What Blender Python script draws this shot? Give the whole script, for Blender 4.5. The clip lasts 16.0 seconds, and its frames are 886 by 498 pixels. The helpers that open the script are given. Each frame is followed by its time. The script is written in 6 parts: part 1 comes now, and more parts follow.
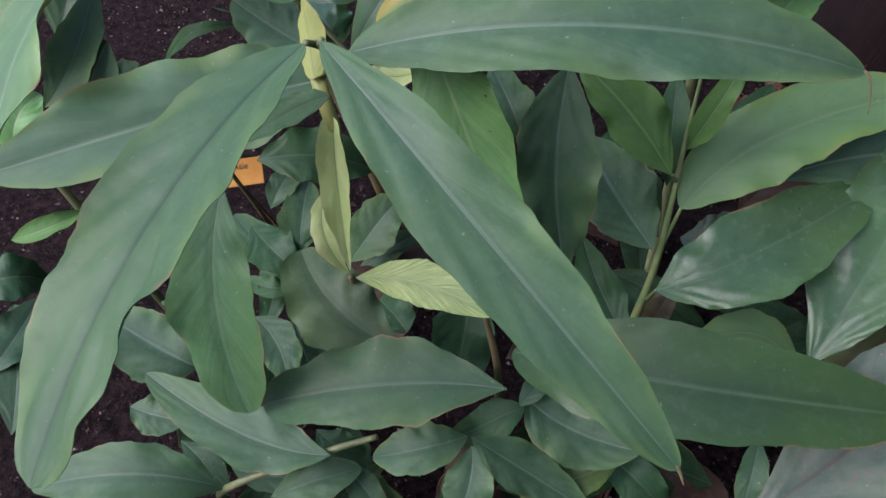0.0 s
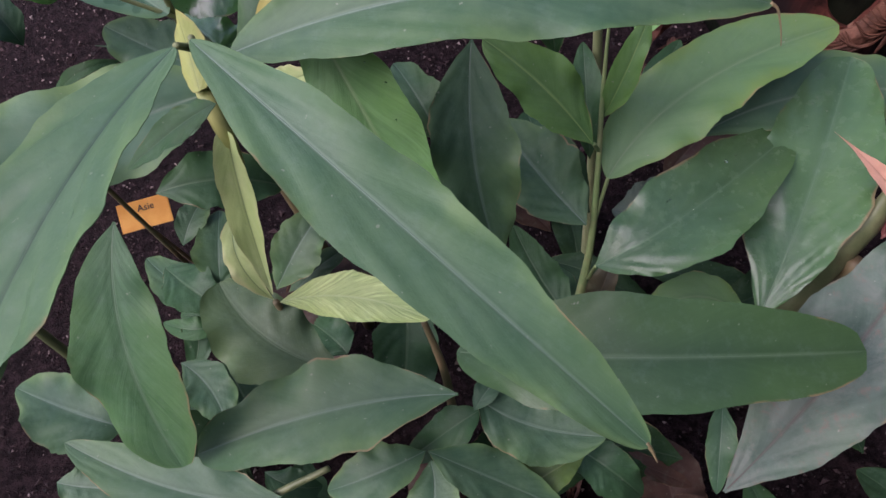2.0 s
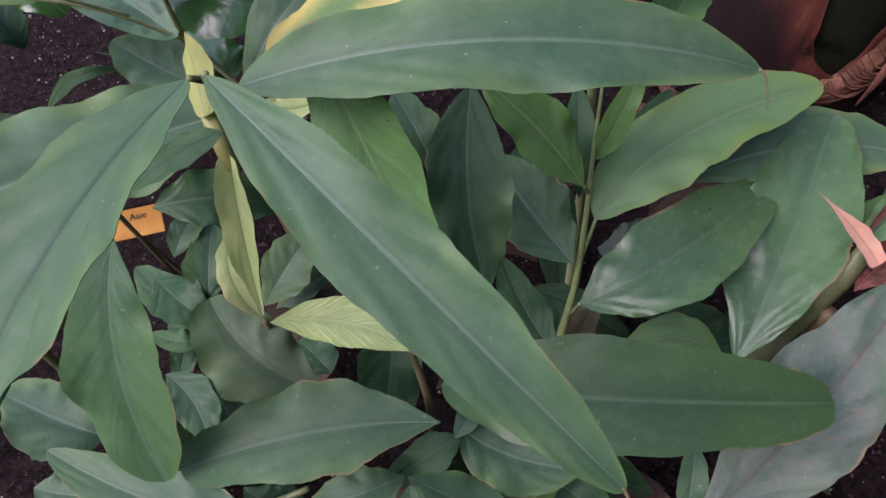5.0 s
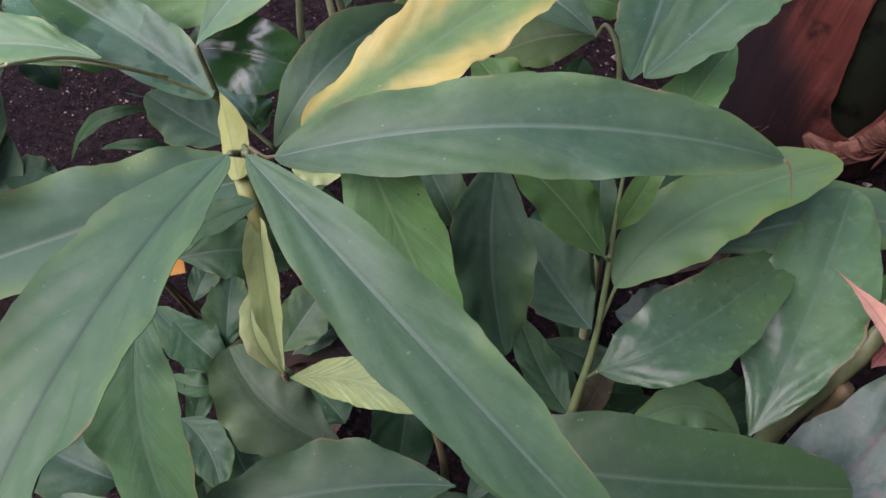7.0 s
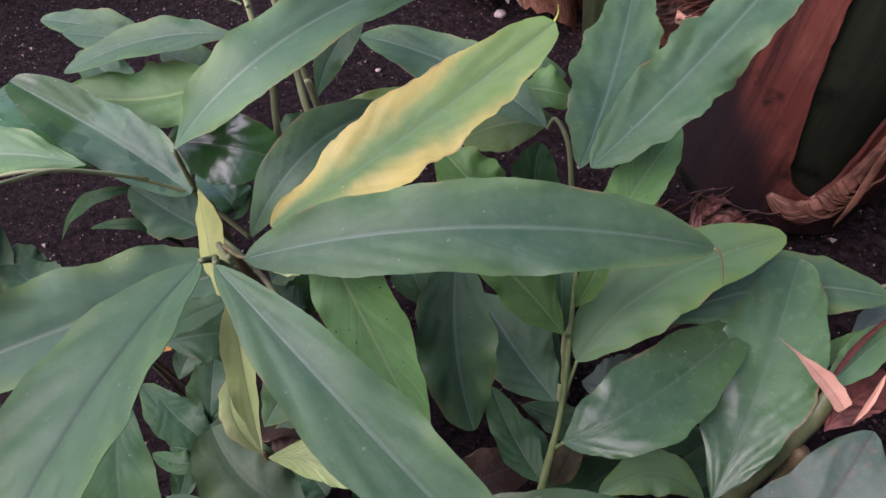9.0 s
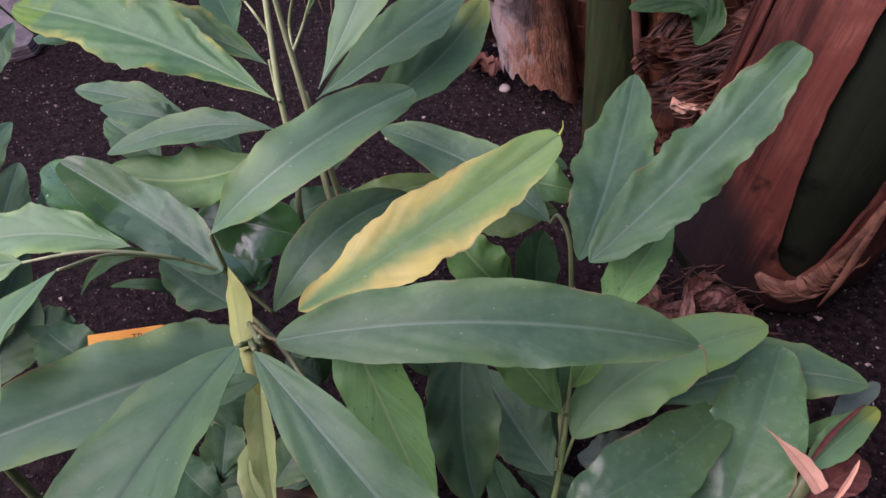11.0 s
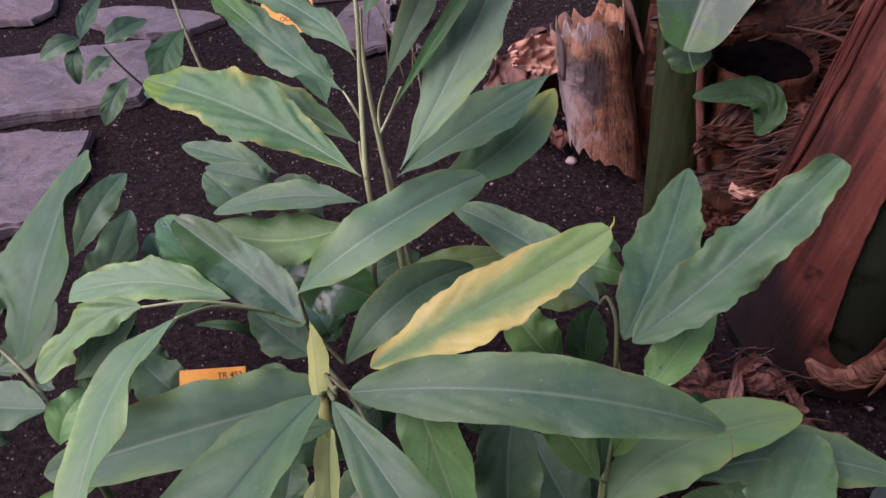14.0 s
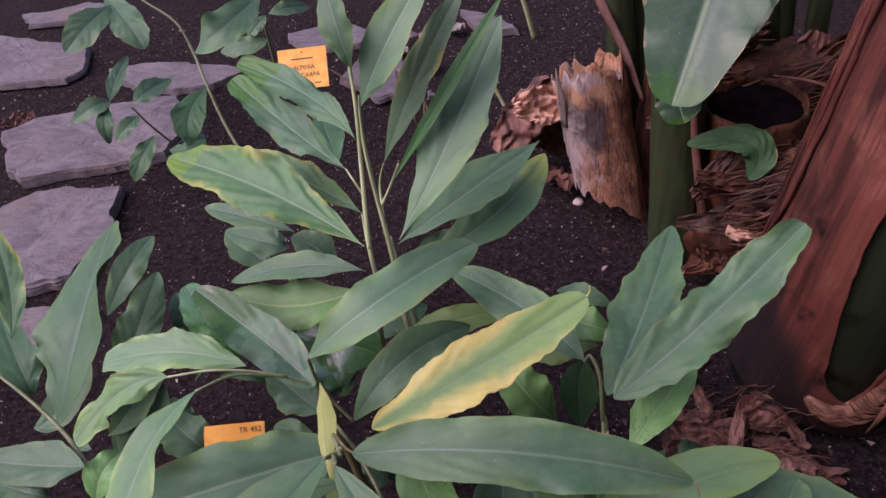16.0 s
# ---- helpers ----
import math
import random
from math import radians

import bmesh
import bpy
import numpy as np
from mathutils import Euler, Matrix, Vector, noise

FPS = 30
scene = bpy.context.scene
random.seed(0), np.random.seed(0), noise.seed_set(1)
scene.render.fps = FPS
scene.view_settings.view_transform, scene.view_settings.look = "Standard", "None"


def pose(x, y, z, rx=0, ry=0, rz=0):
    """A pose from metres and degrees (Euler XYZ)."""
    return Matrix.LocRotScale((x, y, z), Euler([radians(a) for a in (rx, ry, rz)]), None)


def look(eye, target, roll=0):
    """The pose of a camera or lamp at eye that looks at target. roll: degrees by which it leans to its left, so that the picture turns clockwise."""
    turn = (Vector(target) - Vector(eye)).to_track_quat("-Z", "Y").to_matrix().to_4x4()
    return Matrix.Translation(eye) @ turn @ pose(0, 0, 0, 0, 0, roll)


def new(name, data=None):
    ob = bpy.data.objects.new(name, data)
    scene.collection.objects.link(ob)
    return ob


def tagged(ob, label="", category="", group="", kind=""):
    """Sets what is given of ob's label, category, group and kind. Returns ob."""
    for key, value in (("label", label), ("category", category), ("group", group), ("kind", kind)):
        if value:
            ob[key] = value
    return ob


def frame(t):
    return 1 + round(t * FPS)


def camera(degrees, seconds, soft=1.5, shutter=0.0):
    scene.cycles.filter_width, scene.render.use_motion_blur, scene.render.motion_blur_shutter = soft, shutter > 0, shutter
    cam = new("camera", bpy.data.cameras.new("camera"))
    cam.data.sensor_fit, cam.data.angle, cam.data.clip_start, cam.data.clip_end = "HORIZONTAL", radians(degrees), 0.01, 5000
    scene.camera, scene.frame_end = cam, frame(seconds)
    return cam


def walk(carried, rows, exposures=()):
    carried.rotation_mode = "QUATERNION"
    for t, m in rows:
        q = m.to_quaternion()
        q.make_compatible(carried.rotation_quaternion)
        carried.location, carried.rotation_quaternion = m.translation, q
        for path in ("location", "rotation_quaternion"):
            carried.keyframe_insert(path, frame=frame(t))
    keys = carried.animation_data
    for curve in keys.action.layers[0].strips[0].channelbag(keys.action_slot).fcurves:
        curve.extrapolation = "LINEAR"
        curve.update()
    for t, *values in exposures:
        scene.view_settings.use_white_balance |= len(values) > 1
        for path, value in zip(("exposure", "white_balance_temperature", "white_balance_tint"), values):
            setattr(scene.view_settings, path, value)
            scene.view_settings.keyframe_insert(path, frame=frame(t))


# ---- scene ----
cam = camera(62.1, 16.0)
PATH = [
    (0, (0.15, 0.167, 1.185), (-0.051, 1.228, -0.498), -13.3),
    (0.5, (0.152, 0.172, 1.167), (-0.018, 1.229, -0.522), -15.1),
    (1, (0.143, 0.175, 1.148), (0.018, 1.233, -0.545), -14.3),
    (1.5, (0.146, 0.178, 1.144), (0.068, 1.252, -0.542), -14.4),
    (2, (0.156, 0.179, 1.134), (0.127, 1.263, -0.546), -14.1),
    (2.5, (0.157, 0.179, 1.132), (0.164, 1.266, -0.546), -13.1),
    (3, (0.163, 0.178, 1.136), (0.194, 1.269, -0.54), -12.1),
    (3.2, (0.166, 0.177, 1.134), (0.206, 1.269, -0.541), -11.5),
    (5.3, (0.149, 0.19, 1.169), (0.176, 1.299, -0.495), -8.2),
    (5.5, (0.148, 0.196, 1.173), (0.178, 1.309, -0.488), -7.9),
    (6, (0.149, 0.208, 1.175), (0.174, 1.339, -0.474), -7.9),
    (6.5, (0.144, 0.212, 1.183), (0.166, 1.362, -0.453), -7.7),
    (7, (0.142, 0.211, 1.193), (0.158, 1.38, -0.429), -7.1),
    (7.5, (0.153, 0.21, 1.209), (0.167, 1.397, -0.401), -7.9),
    (8, (0.165, 0.205, 1.228), (0.183, 1.42, -0.36), -8.3),
    (8.5, (0.17, 0.206, 1.238), (0.194, 1.447, -0.33), -8.2),
    (9, (0.179, 0.209, 1.249), (0.225, 1.479, -0.296), -7.8),
    (9.2, (0.184, 0.208, 1.259), (0.241, 1.492, -0.274), -7.5),
    (11.3, (0.162, 0.193, 1.344), (0.233, 1.574, -0.1), -5.0),
    (11.5, (0.159, 0.196, 1.351), (0.221, 1.588, -0.083), -5.1),
    (12, (0.154, 0.199, 1.353), (0.195, 1.613, -0.06), -5.4),
    (12.5, (0.149, 0.199, 1.363), (0.169, 1.629, -0.035), -5.4),
    (13, (0.158, 0.179, 1.379), (0.152, 1.621, -0.007), -5.4),
    (13.5, (0.166, 0.157, 1.402), (0.129, 1.613, 0.031), -5.4),
    (14, (0.167, 0.137, 1.425), (0.09, 1.613, 0.077), -5.6),
    (14.5, (0.179, 0.117, 1.448), (0.071, 1.607, 0.119), -6.5),
    (15, (0.193, 0.112, 1.473), (0.062, 1.617, 0.162), -7.6),
    (15.5, (0.207, 0.11, 1.503), (0.062, 1.624, 0.203), -8.6),
    (16, (0.222, 0.109, 1.526), (0.077, 1.629, 0.235), -8.9),
]
# the clip's own drift of exposure and white balance
EXPOSURES = ((0.0, 0.06, 6000, 15), (0.6, 0.08, 6220, 23), (3.0, 0.10, 6190, 24), (9.0, 0.06, 6160, 27), (11.3, -0.06, 6230, 30), (16.0, -0.10, 6320, 34))
walk(cam, [(t, look(eye, target, roll)) for t, eye, target, roll in PATH], EXPOSURES)

# ---- light: soft daylight through a glasshouse roof ----
SUN_EL, SUN_AZ = 51.0, 250.0
world = bpy.data.worlds.new("world")
scene.world = world
world.use_nodes = True
wn = world.node_tree.nodes
sky = wn.new("ShaderNodeTexSky")
sky.sky_type, sky.sun_disc = "NISHITA", False
sky.sun_elevation, sky.sun_rotation = radians(SUN_EL), radians(SUN_AZ)
sky.dust_density, sky.ozone_density = 4.0, 1.0
wn["Background"].inputs["Strength"].default_value = 0.19
world.node_tree.links.new(sky.outputs["Color"], wn["Background"].inputs["Color"])

lamp = bpy.data.lights.new("sun", "SUN")
lamp.energy, lamp.angle, lamp.color = 2.6, radians(60), (1.0, 0.955, 1.0)
az, el = radians(SUN_AZ), radians(SUN_EL)
sun_ob = new("sun", lamp)
sun_ob.matrix_world = look((0, 0, 5), Vector((0, 0, 5)) - Vector((math.sin(az) * math.cos(el), math.cos(az) * math.cos(el), math.sin(el))))


# ---- materials ----
class Nodes:
    """A small builder for node materials."""

    def __init__(self, name):
        self.mat = bpy.data.materials.new(name)
        self.mat.use_nodes = True
        self.tree = self.mat.node_tree
        self.bsdf = self.tree.nodes["Principled BSDF"]

    def put(self, kind, **sockets):
        node = self.tree.nodes.new("ShaderNode" + kind)
        for key, value in sockets.items():
            self.feed(node.inputs[key.replace("_", " ")], value)
        return node

    def feed(self, socket, value):
        if isinstance(value, bpy.types.NodeSocket):
            self.tree.links.new(value, socket)
        else:
            socket.default_value = value

    def math(self, op, a, b=0.0, c=0.0):
        node = self.tree.nodes.new("ShaderNodeMath")
        node.operation = op
        for n, value in enumerate((a, b, c)):
            self.feed(node.inputs[n], value)
        return node.outputs[0]

    def band(self, value, lo, hi, a=0.0, b=1.0):
        node = self.put("MapRange")
        node.interpolation_type = "SMOOTHSTEP"
        for n, v in enumerate((value, lo, hi, a, b)):
            self.feed(node.inputs[n], v)
        return node.outputs[0]

    def noise(self, scale, detail=4.0, rough=0.55, vector=None, warp=0.0):
        node = self.put("TexNoise", Scale=scale, Detail=detail, Roughness=rough, Distortion=warp)
        self.feed(node.inputs["Vector"], vector or self.where())
        return node.outputs["Fac"]

    def where(self, scale=(1, 1, 1), kind="Object"):
        coord = self.tree.nodes.new("ShaderNodeTexCoord").outputs[kind]
        if scale == (1, 1, 1):
            return coord
        return self.put("Mapping", Vector=coord, Scale=scale).outputs[0]

    def mix(self, fac, a, b):
        node = self.put("Mix")
        node.data_type = "RGBA"
        self.feed(node.inputs[0], fac)
        for n, value in ((6, a), (7, b)):
            self.feed(node.inputs[n], (*value, 1.0) if isinstance(value, tuple) else value)
        return node.outputs[2]

    def done(self, color, rough=0.5, bump=None, strength=0.3, distance=0.002, **more):
        self.feed(self.bsdf.inputs["Base Color"], (*color, 1.0) if isinstance(color, tuple) else color)
        self.feed(self.bsdf.inputs["Roughness"], rough)
        for key, value in more.items():
            self.feed(self.bsdf.inputs[key.replace("_", " ")], value)
        if bump is not None:
            node = self.put("Bump", Strength=strength, Distance=distance, Height=bump)
            self.feed(self.bsdf.inputs["Normal"], node.outputs[0])
        return self.mat


RIB = {}


def leaf_material(name, deep, light, rib, edge=None, edge_from=0.8, tip=None, tip_from=0.75, blotch=None, gloss=0.48, wet=0.0, rust=0.0, veins=1.0, fresh=0.35, shine=0.30, mottle=None, soft_tip=False):
    """A leaf blade: pale midrib, fine slanting veins, mottling, and a margin, tip or blotches of another colour."""
    deep, light, rib = ((c[0] * 1.06, c[1], c[2] * 1.09) for c in (deep, light, rib))
    n = Nodes(name)
    uv = n.put("SeparateXYZ", Vector=n.where(kind="UV"))
    across = n.math("MULTIPLY", n.math("ABSOLUTE", n.math("SUBTRACT", uv.outputs[0], 0.5)), 2.0)
    along = uv.outputs[1]
    rnd = n.tree.nodes.new("ShaderNodeObjectInfo").outputs["Random"]
    shift = n.put("CombineXYZ", X=n.math("MULTIPLY", rnd, 40.0), Y=n.math("MULTIPLY", rnd, 23.0))
    spot = n.put("VectorMath", Vector=n.where())
    n.feed(spot.inputs[1], shift.outputs[0])
    at = spot.outputs[0]
    big, mid, fine = n.noise(11.0, 4.0, 0.6, at, 0.4), n.noise(55.0, 5.0, 0.62, at), n.noise(420.0, 3.0, 0.55, at)
    color = n.mix(n.band(n.math("ADD", n.math("MULTIPLY", big, 0.75), n.math("MULTIPLY", mid, 0.35)), 0.38, 0.72), deep, light)
    # fresher, yellower green in soft patches and towards the margin
    green = n.math("ADD", n.noise(6.5, 3.0, 0.5, at), n.math("MULTIPLY", n.math("POWER", across, 1.6), 0.24))
    green = n.math("MULTIPLY", n.band(green, 0.46, 0.76), fresh)
    color = n.mix(green, color, (light[0] * 1.15, light[1] * 1.22, light[2] * 0.55))
    # slanting veins: fine uneven streaks that bend towards the tip
    slant = n.math("SUBTRACT", n.math("MULTIPLY", along, 30.0), n.math("MULTIPLY", n.math("POWER", across, 0.8), 9.0))
    lane = n.put("CombineXYZ", X=slant, Y=n.math("MULTIPLY", uv.outputs[0], 1.6), Z=n.math("MULTIPLY", rnd, 50.0))
    streak = n.noise(1.1, 5.0, 0.62, lane.outputs[0])
    thread = n.noise(4.5, 3.0, 0.6, lane.outputs[0])
    color = n.mix(n.math("MULTIPLY", n.band(streak, 0.50, 0.68), 0.10 * veins), color, tuple(1.4 * c + 0.010 for c in light))
    color = n.mix(n.math("MULTIPLY", n.band(streak, 0.48, 0.32), 0.10 * veins), color, tuple(0.72 * c for c in deep))
    color = n.mix(n.math("MULTIPLY", n.band(thread, 0.50, 0.66), 0.045 * veins), color, tuple(0.6 * c for c in deep))
    # each leaf a little lighter or darker
    color = n.mix(n.math("MULTIPLY", rnd, 0.35), color, tuple(0.5 * (a + b) * 1.35 for a, b in zip(deep, light)))
    if mottle:
        patch = n.band(n.noise(24.0, 8.0, 0.75, at, 0.5), 0.44, 0.60)
        color = n.mix(n.math("MULTIPLY", patch, 0.75), color, mottle)
    if blotch:
        # yellowed from the margins inwards and from the base up
        patch = n.math("SUBTRACT", n.noise(13.0, 5.0, 0.6, at, 0.6), 0.5)
        reach = n.math("ADD", n.math("MULTIPLY", across, 0.85), n.math("MULTIPLY", patch, 0.9))
        reach = n.math("SUBTRACT", reach, n.math("MULTIPLY", n.math("POWER", along, 2.2), 0.75))
        color = n.mix(n.band(reach, 0.02, 0.58, 0.0, 0.92), color, blotch)
        color = n.mix(n.math("MULTIPLY", n.band(streak, 0.42, 0.66), 0.25), color, light)
    if edge:
        patch = n.math("SUBTRACT", n.noise(13.0, 4.0, 0.6, at), 0.5)
        reach = n.math("ADD", across, n.math("ADD", n.math("MULTIPLY", patch, 1.9), n.math("MULTIPLY", n.math("SUBTRACT", along, 0.5), 0.22)))
        color = n.mix(n.band(reach, edge_from - 0.1, 1.25, 0.0, 0.9), color, edge)
    if tip:
        reach = n.math("ADD", along, n.math("MULTIPLY", n.math("SUBTRACT", n.noise(28.0, 4.0, 0.55, at), 0.5), 0.35))
        color = n.mix(n.band(reach, tip_from, tip_from + (0.30 if soft_tip else 0.07)), color, tip)
    line = n.band(across, 0.015, 0.075, 1.0, 0.0)
    color = n.mix(n.math("MULTIPLY", n.band(across, 0.06, 0.3, 1.0, 0.0), 0.22), color, tuple(0.75 * c for c in deep))
    color = n.mix(n.math("MULTIPLY", line, 0.5), color, rib)
    dust = n.math("MULTIPLY", n.band(n.noise(75.0, 7.0, 0.72, at), 0.48, 0.70), 0.12)
    color = n.mix(dust, color, (0.17, 0.24, 0.20))
    speck = n.band(n.noise(170.0, 2.0, 0.5, at), 0.72, 0.77)
    color = n.mix(n.math("MULTIPLY", speck, 0.4), color, (0.3, 0.31, 0.26))
    if rust:
        cover = n.band(n.noise(60.0, 6.0, 0.7, at), 0.52, 0.72)
        color = n.mix(n.math("MULTIPLY", cover, rust), color, (0.17, 0.10, 0.08))
    # brown, worn rim in places
    worn = n.math("ADD", across, n.math("MULTIPLY", n.math("SUBTRACT", mid, 0.5), 0.10))
    rim = n.math("MULTIPLY", n.band(worn, 0.94, 0.985), n.band(n.noise(19.0, 3.0, 0.5, at), 0.54, 0.64))
    color = n.mix(n.math("MULTIPLY", rim, 0.75), color, (0.27, 0.18, 0.10))
    rough = n.math("MULTIPLY_ADD", mid, 0.28, gloss - 0.14)
    if wet:
        film = n.band(n.noise(20.0, 2.0, 0.5, at), 0.5, 0.56)
        rough = n.math("SUBTRACT", rough, n.math("MULTIPLY", film, wet))
        color = n.mix(n.math("MULTIPLY", film, 0.45), color, tuple(0.5 * c for c in deep))
    height = n.math("ADD", n.math("MULTIPLY", streak, 0.28 * veins), n.math("MULTIPLY", thread, 0.08 * veins))
    height = n.math("ADD", height, n.math("ADD", n.math("MULTIPLY", mid, 0.7), n.math("MULTIPLY", fine, 0.2)))
    height = n.math("SUBTRACT", height, n.math("MULTIPLY", line, 0.5))
    RIB[name] = rib_material(name + "_rib", rib, deep)
    return n.done(color, rough, height, 0.4, 0.0014, Specular_IOR_Level=shine)


def rib_material(name, pale, deep):
    n = Nodes(name)
    color = n.mix(n.band(n.noise(40.0, 4.0), 0.3, 0.7), tuple(0.6 * a + 0.4 * b for a, b in zip(pale, deep)), pale)
    return n.done(color, 0.5, n.noise(200.0), 0.2, 0.0005)


LEAF = {
    "green": leaf_material("leaf_green", (0.035, 0.090, 0.047), (0.069, 0.135, 0.067), (0.115, 0.185, 0.125), edge=(0.105, 0.185, 0.072), edge_from=0.86),
    # the dark midrib colour stands in for shadow in the leaf's groove
    "groove": leaf_material("leaf_shaded_groove", (0.038, 0.093, 0.048), (0.074, 0.142, 0.070), (0.018, 0.045, 0.026), edge=(0.115, 0.20, 0.08), edge_from=0.84),
    "dark": leaf_material("leaf_dark", (0.025, 0.072, 0.030), (0.044, 0.110, 0.046), (0.09, 0.16, 0.08)),
    "pale": leaf_material("leaf_pale", (0.090, 0.190, 0.090), (0.140, 0.250, 0.120), (0.19, 0.29, 0.17), edge=(0.27, 0.40, 0.14), edge_from=0.82),
    "bright": leaf_material("leaf_bright", (0.13, 0.305, 0.095), (0.195, 0.40, 0.145), (0.28, 0.44, 0.20), gloss=0.34, veins=3.0, fresh=0.3),
    "bright2": leaf_material("leaf_lime", (0.22, 0.34, 0.11), (0.40, 0.50, 0.20), (0.42, 0.52, 0.24), veins=9.0),
    "bright3": leaf_material("leaf_fresh", (0.060, 0.148, 0.042), (0.102, 0.215, 0.064), (0.20, 0.32, 0.10)),
    "yellow": leaf_material("leaf_yellowing", (0.070, 0.155, 0.050), (0.14, 0.235, 0.065), (0.10, 0.19, 0.08), blotch=(0.47, 0.385, 0.115), veins=0.8),
    "limepale": leaf_material("leaf_pale_yellow", (0.33, 0.46, 0.17), (0.51, 0.62, 0.28), (0.09, 0.16, 0.05), edge=(0.60, 0.62, 0.32), edge_from=0.7, veins=0.8, fresh=0.15),
    "limedeep": leaf_material("sheath_green_yellow", (0.22, 0.27, 0.075), (0.31, 0.345, 0.11), (0.20, 0.25, 0.085), edge=(0.36, 0.33, 0.12), edge_from=0.7, fresh=0.2),
    "wet": leaf_material("leaf_wet", (0.066, 0.148, 0.082), (0.106, 0.200, 0.108), (0.14, 0.23, 0.14), tip=(0.030, 0.085, 0.020), tip_from=0.6, wet=0.28, gloss=0.4),
    "wetg": leaf_material("leaf_glossy", (0.029, 0.069, 0.029), (0.049, 0.103, 0.041), (0.085, 0.145, 0.075), gloss=0.36),
    "sheen": leaf_material("leaf_satin", (0.046, 0.112, 0.047), (0.084, 0.168, 0.073), (0.095, 0.18, 0.09), gloss=0.25, shine=0.5),
    "spotted": leaf_material("leaf_spotted", (0.042, 0.082, 0.056), (0.088, 0.134, 0.100), (0.060, 0.048, 0.036), rust=0.6, gloss=0.5, fresh=0.2, veins=1.4, mottle=(0.116, 0.140, 0.118)),
    "yedge": leaf_material("leaf_yellow_edge", (0.048, 0.125, 0.055), (0.084, 0.18, 0.075), (0.17, 0.28, 0.14), edge=(0.34, 0.35, 0.085), edge_from=0.84, tip=(0.12, 0.22, 0.03), tip_from=0.84),
    "tipdark": leaf_material("leaf_dark_tip", (0.054, 0.122, 0.066), (0.088, 0.166, 0.088), (0.17, 0.27, 0.15), tip=(0.060, 0.145, 0.034), tip_from=0.74),
    "ytip": leaf_material("leaf_yellow_tip", (0.075, 0.165, 0.078), (0.115, 0.225, 0.105), (0.17, 0.28, 0.14), tip=(0.26, 0.31, 0.06), tip_from=0.70, soft_tip=True),
    "olive": leaf_material("leaf_olive", (0.053, 0.105, 0.028), (0.092, 0.155, 0.042), (0.14, 0.20, 0.07)),
    "olivegreen": leaf_material("leaf_olive_green", (0.046, 0.092, 0.042), (0.082, 0.138, 0.062), (0.075, 0.13, 0.062)),
    "ybase": leaf_material("leaf_yellow_patch", (0.062, 0.120, 0.066), (0.100, 0.165, 0.088), (0.14, 0.21, 0.12), edge=(0.34, 0.31, 0.10), edge_from=1.0),
    "streaked": leaf_material("leaf_streaked", (0.041, 0.112, 0.050), (0.076, 0.166, 0.077), (0.10, 0.18, 0.10), edge=(0.095, 0.19, 0.075), edge_from=0.86, veins=3.0),
    "roll": leaf_material("leaf_rolled", (0.019, 0.085, 0.020), (0.040, 0.13, 0.035), (0.07, 0.17, 0.05)),
    "dry": leaf_material("leaf_dry_pink", (0.52, 0.275, 0.175), (0.68, 0.43, 0.295), (0.34, 0.17, 0.09), gloss=0.7, veins=1.2, fresh=0.0, shine=0.15),
    "pale2": leaf_material("leaf_silvery", (0.064, 0.142, 0.078), (0.102, 0.188, 0.100), (0.19, 0.27, 0.18), edge=(0.15, 0.24, 0.085), edge_from=0.82),
    "fresh2": leaf_material("leaf_soft_green", (0.070, 0.160, 0.066), (0.120, 0.225, 0.095), (0.16, 0.25, 0.12), edge=(0.14, 0.22, 0.06), edge_from=0.8),
    "freshtip": leaf_material("leaf_fresh_tip", (0.072, 0.158, 0.067), (0.120, 0.224, 0.092), (0.14, 0.23, 0.11), edge=(0.15, 0.245, 0.065), edge_from=0.8, tip=(0.155, 0.24, 0.07), tip_from=0.78, soft_tip=True),
    "grey": leaf_material("leaf_grey", (0.075, 0.115, 0.095), (0.110, 0.155, 0.13), (0.13, 0.17, 0.13), gloss=0.5),
    "sheathb": leaf_material("sheath_brown", (0.045, 0.042, 0.026), (0.080, 0.072, 0.042), (0.10, 0.08, 0.05), gloss=0.5),
    "brownleaf": leaf_material("leaf_brown", (0.030, 0.017, 0.012), (0.058, 0.032, 0.022), (0.07, 0.042, 0.03), gloss=0.6),
    "redleaf": leaf_material("leaf_red_brown", (0.11, 0.035, 0.028), (0.21, 0.075, 0.058), (0.25, 0.11, 0.08), gloss=0.6, fresh=0.0, mottle=(0.07, 0.025, 0.02)),
    # near-black green that puts the shade of the gaps into the leaf colour
    "shade": leaf_material("leaf_gap_dark", (0.014, 0.040, 0.016), (0.028, 0.066, 0.026), (0.04, 0.08, 0.035), shine=0.2),
    "grass": leaf_material("leaf_grass", (0.016, 0.054, 0.018), (0.036, 0.086, 0.030), (0.05, 0.10, 0.035), shine=0.15),
    "slick": leaf_material("leaf_slick", (0.034, 0.110, 0.030), (0.062, 0.165, 0.048), (0.12, 0.21, 0.09), gloss=0.17, shine=0.9),
    "banana": leaf_material("leaf_banana", (0.026, 0.062, 0.032), (0.050, 0.092, 0.056), (0.22, 0.30, 0.17), edge=(0.22, 0.19, 0.10), edge_from=1.3, gloss=0.22, veins=1.6, tip=(0.040, 0.105, 0.024), tip_from=0.84, shine=0.30),
}


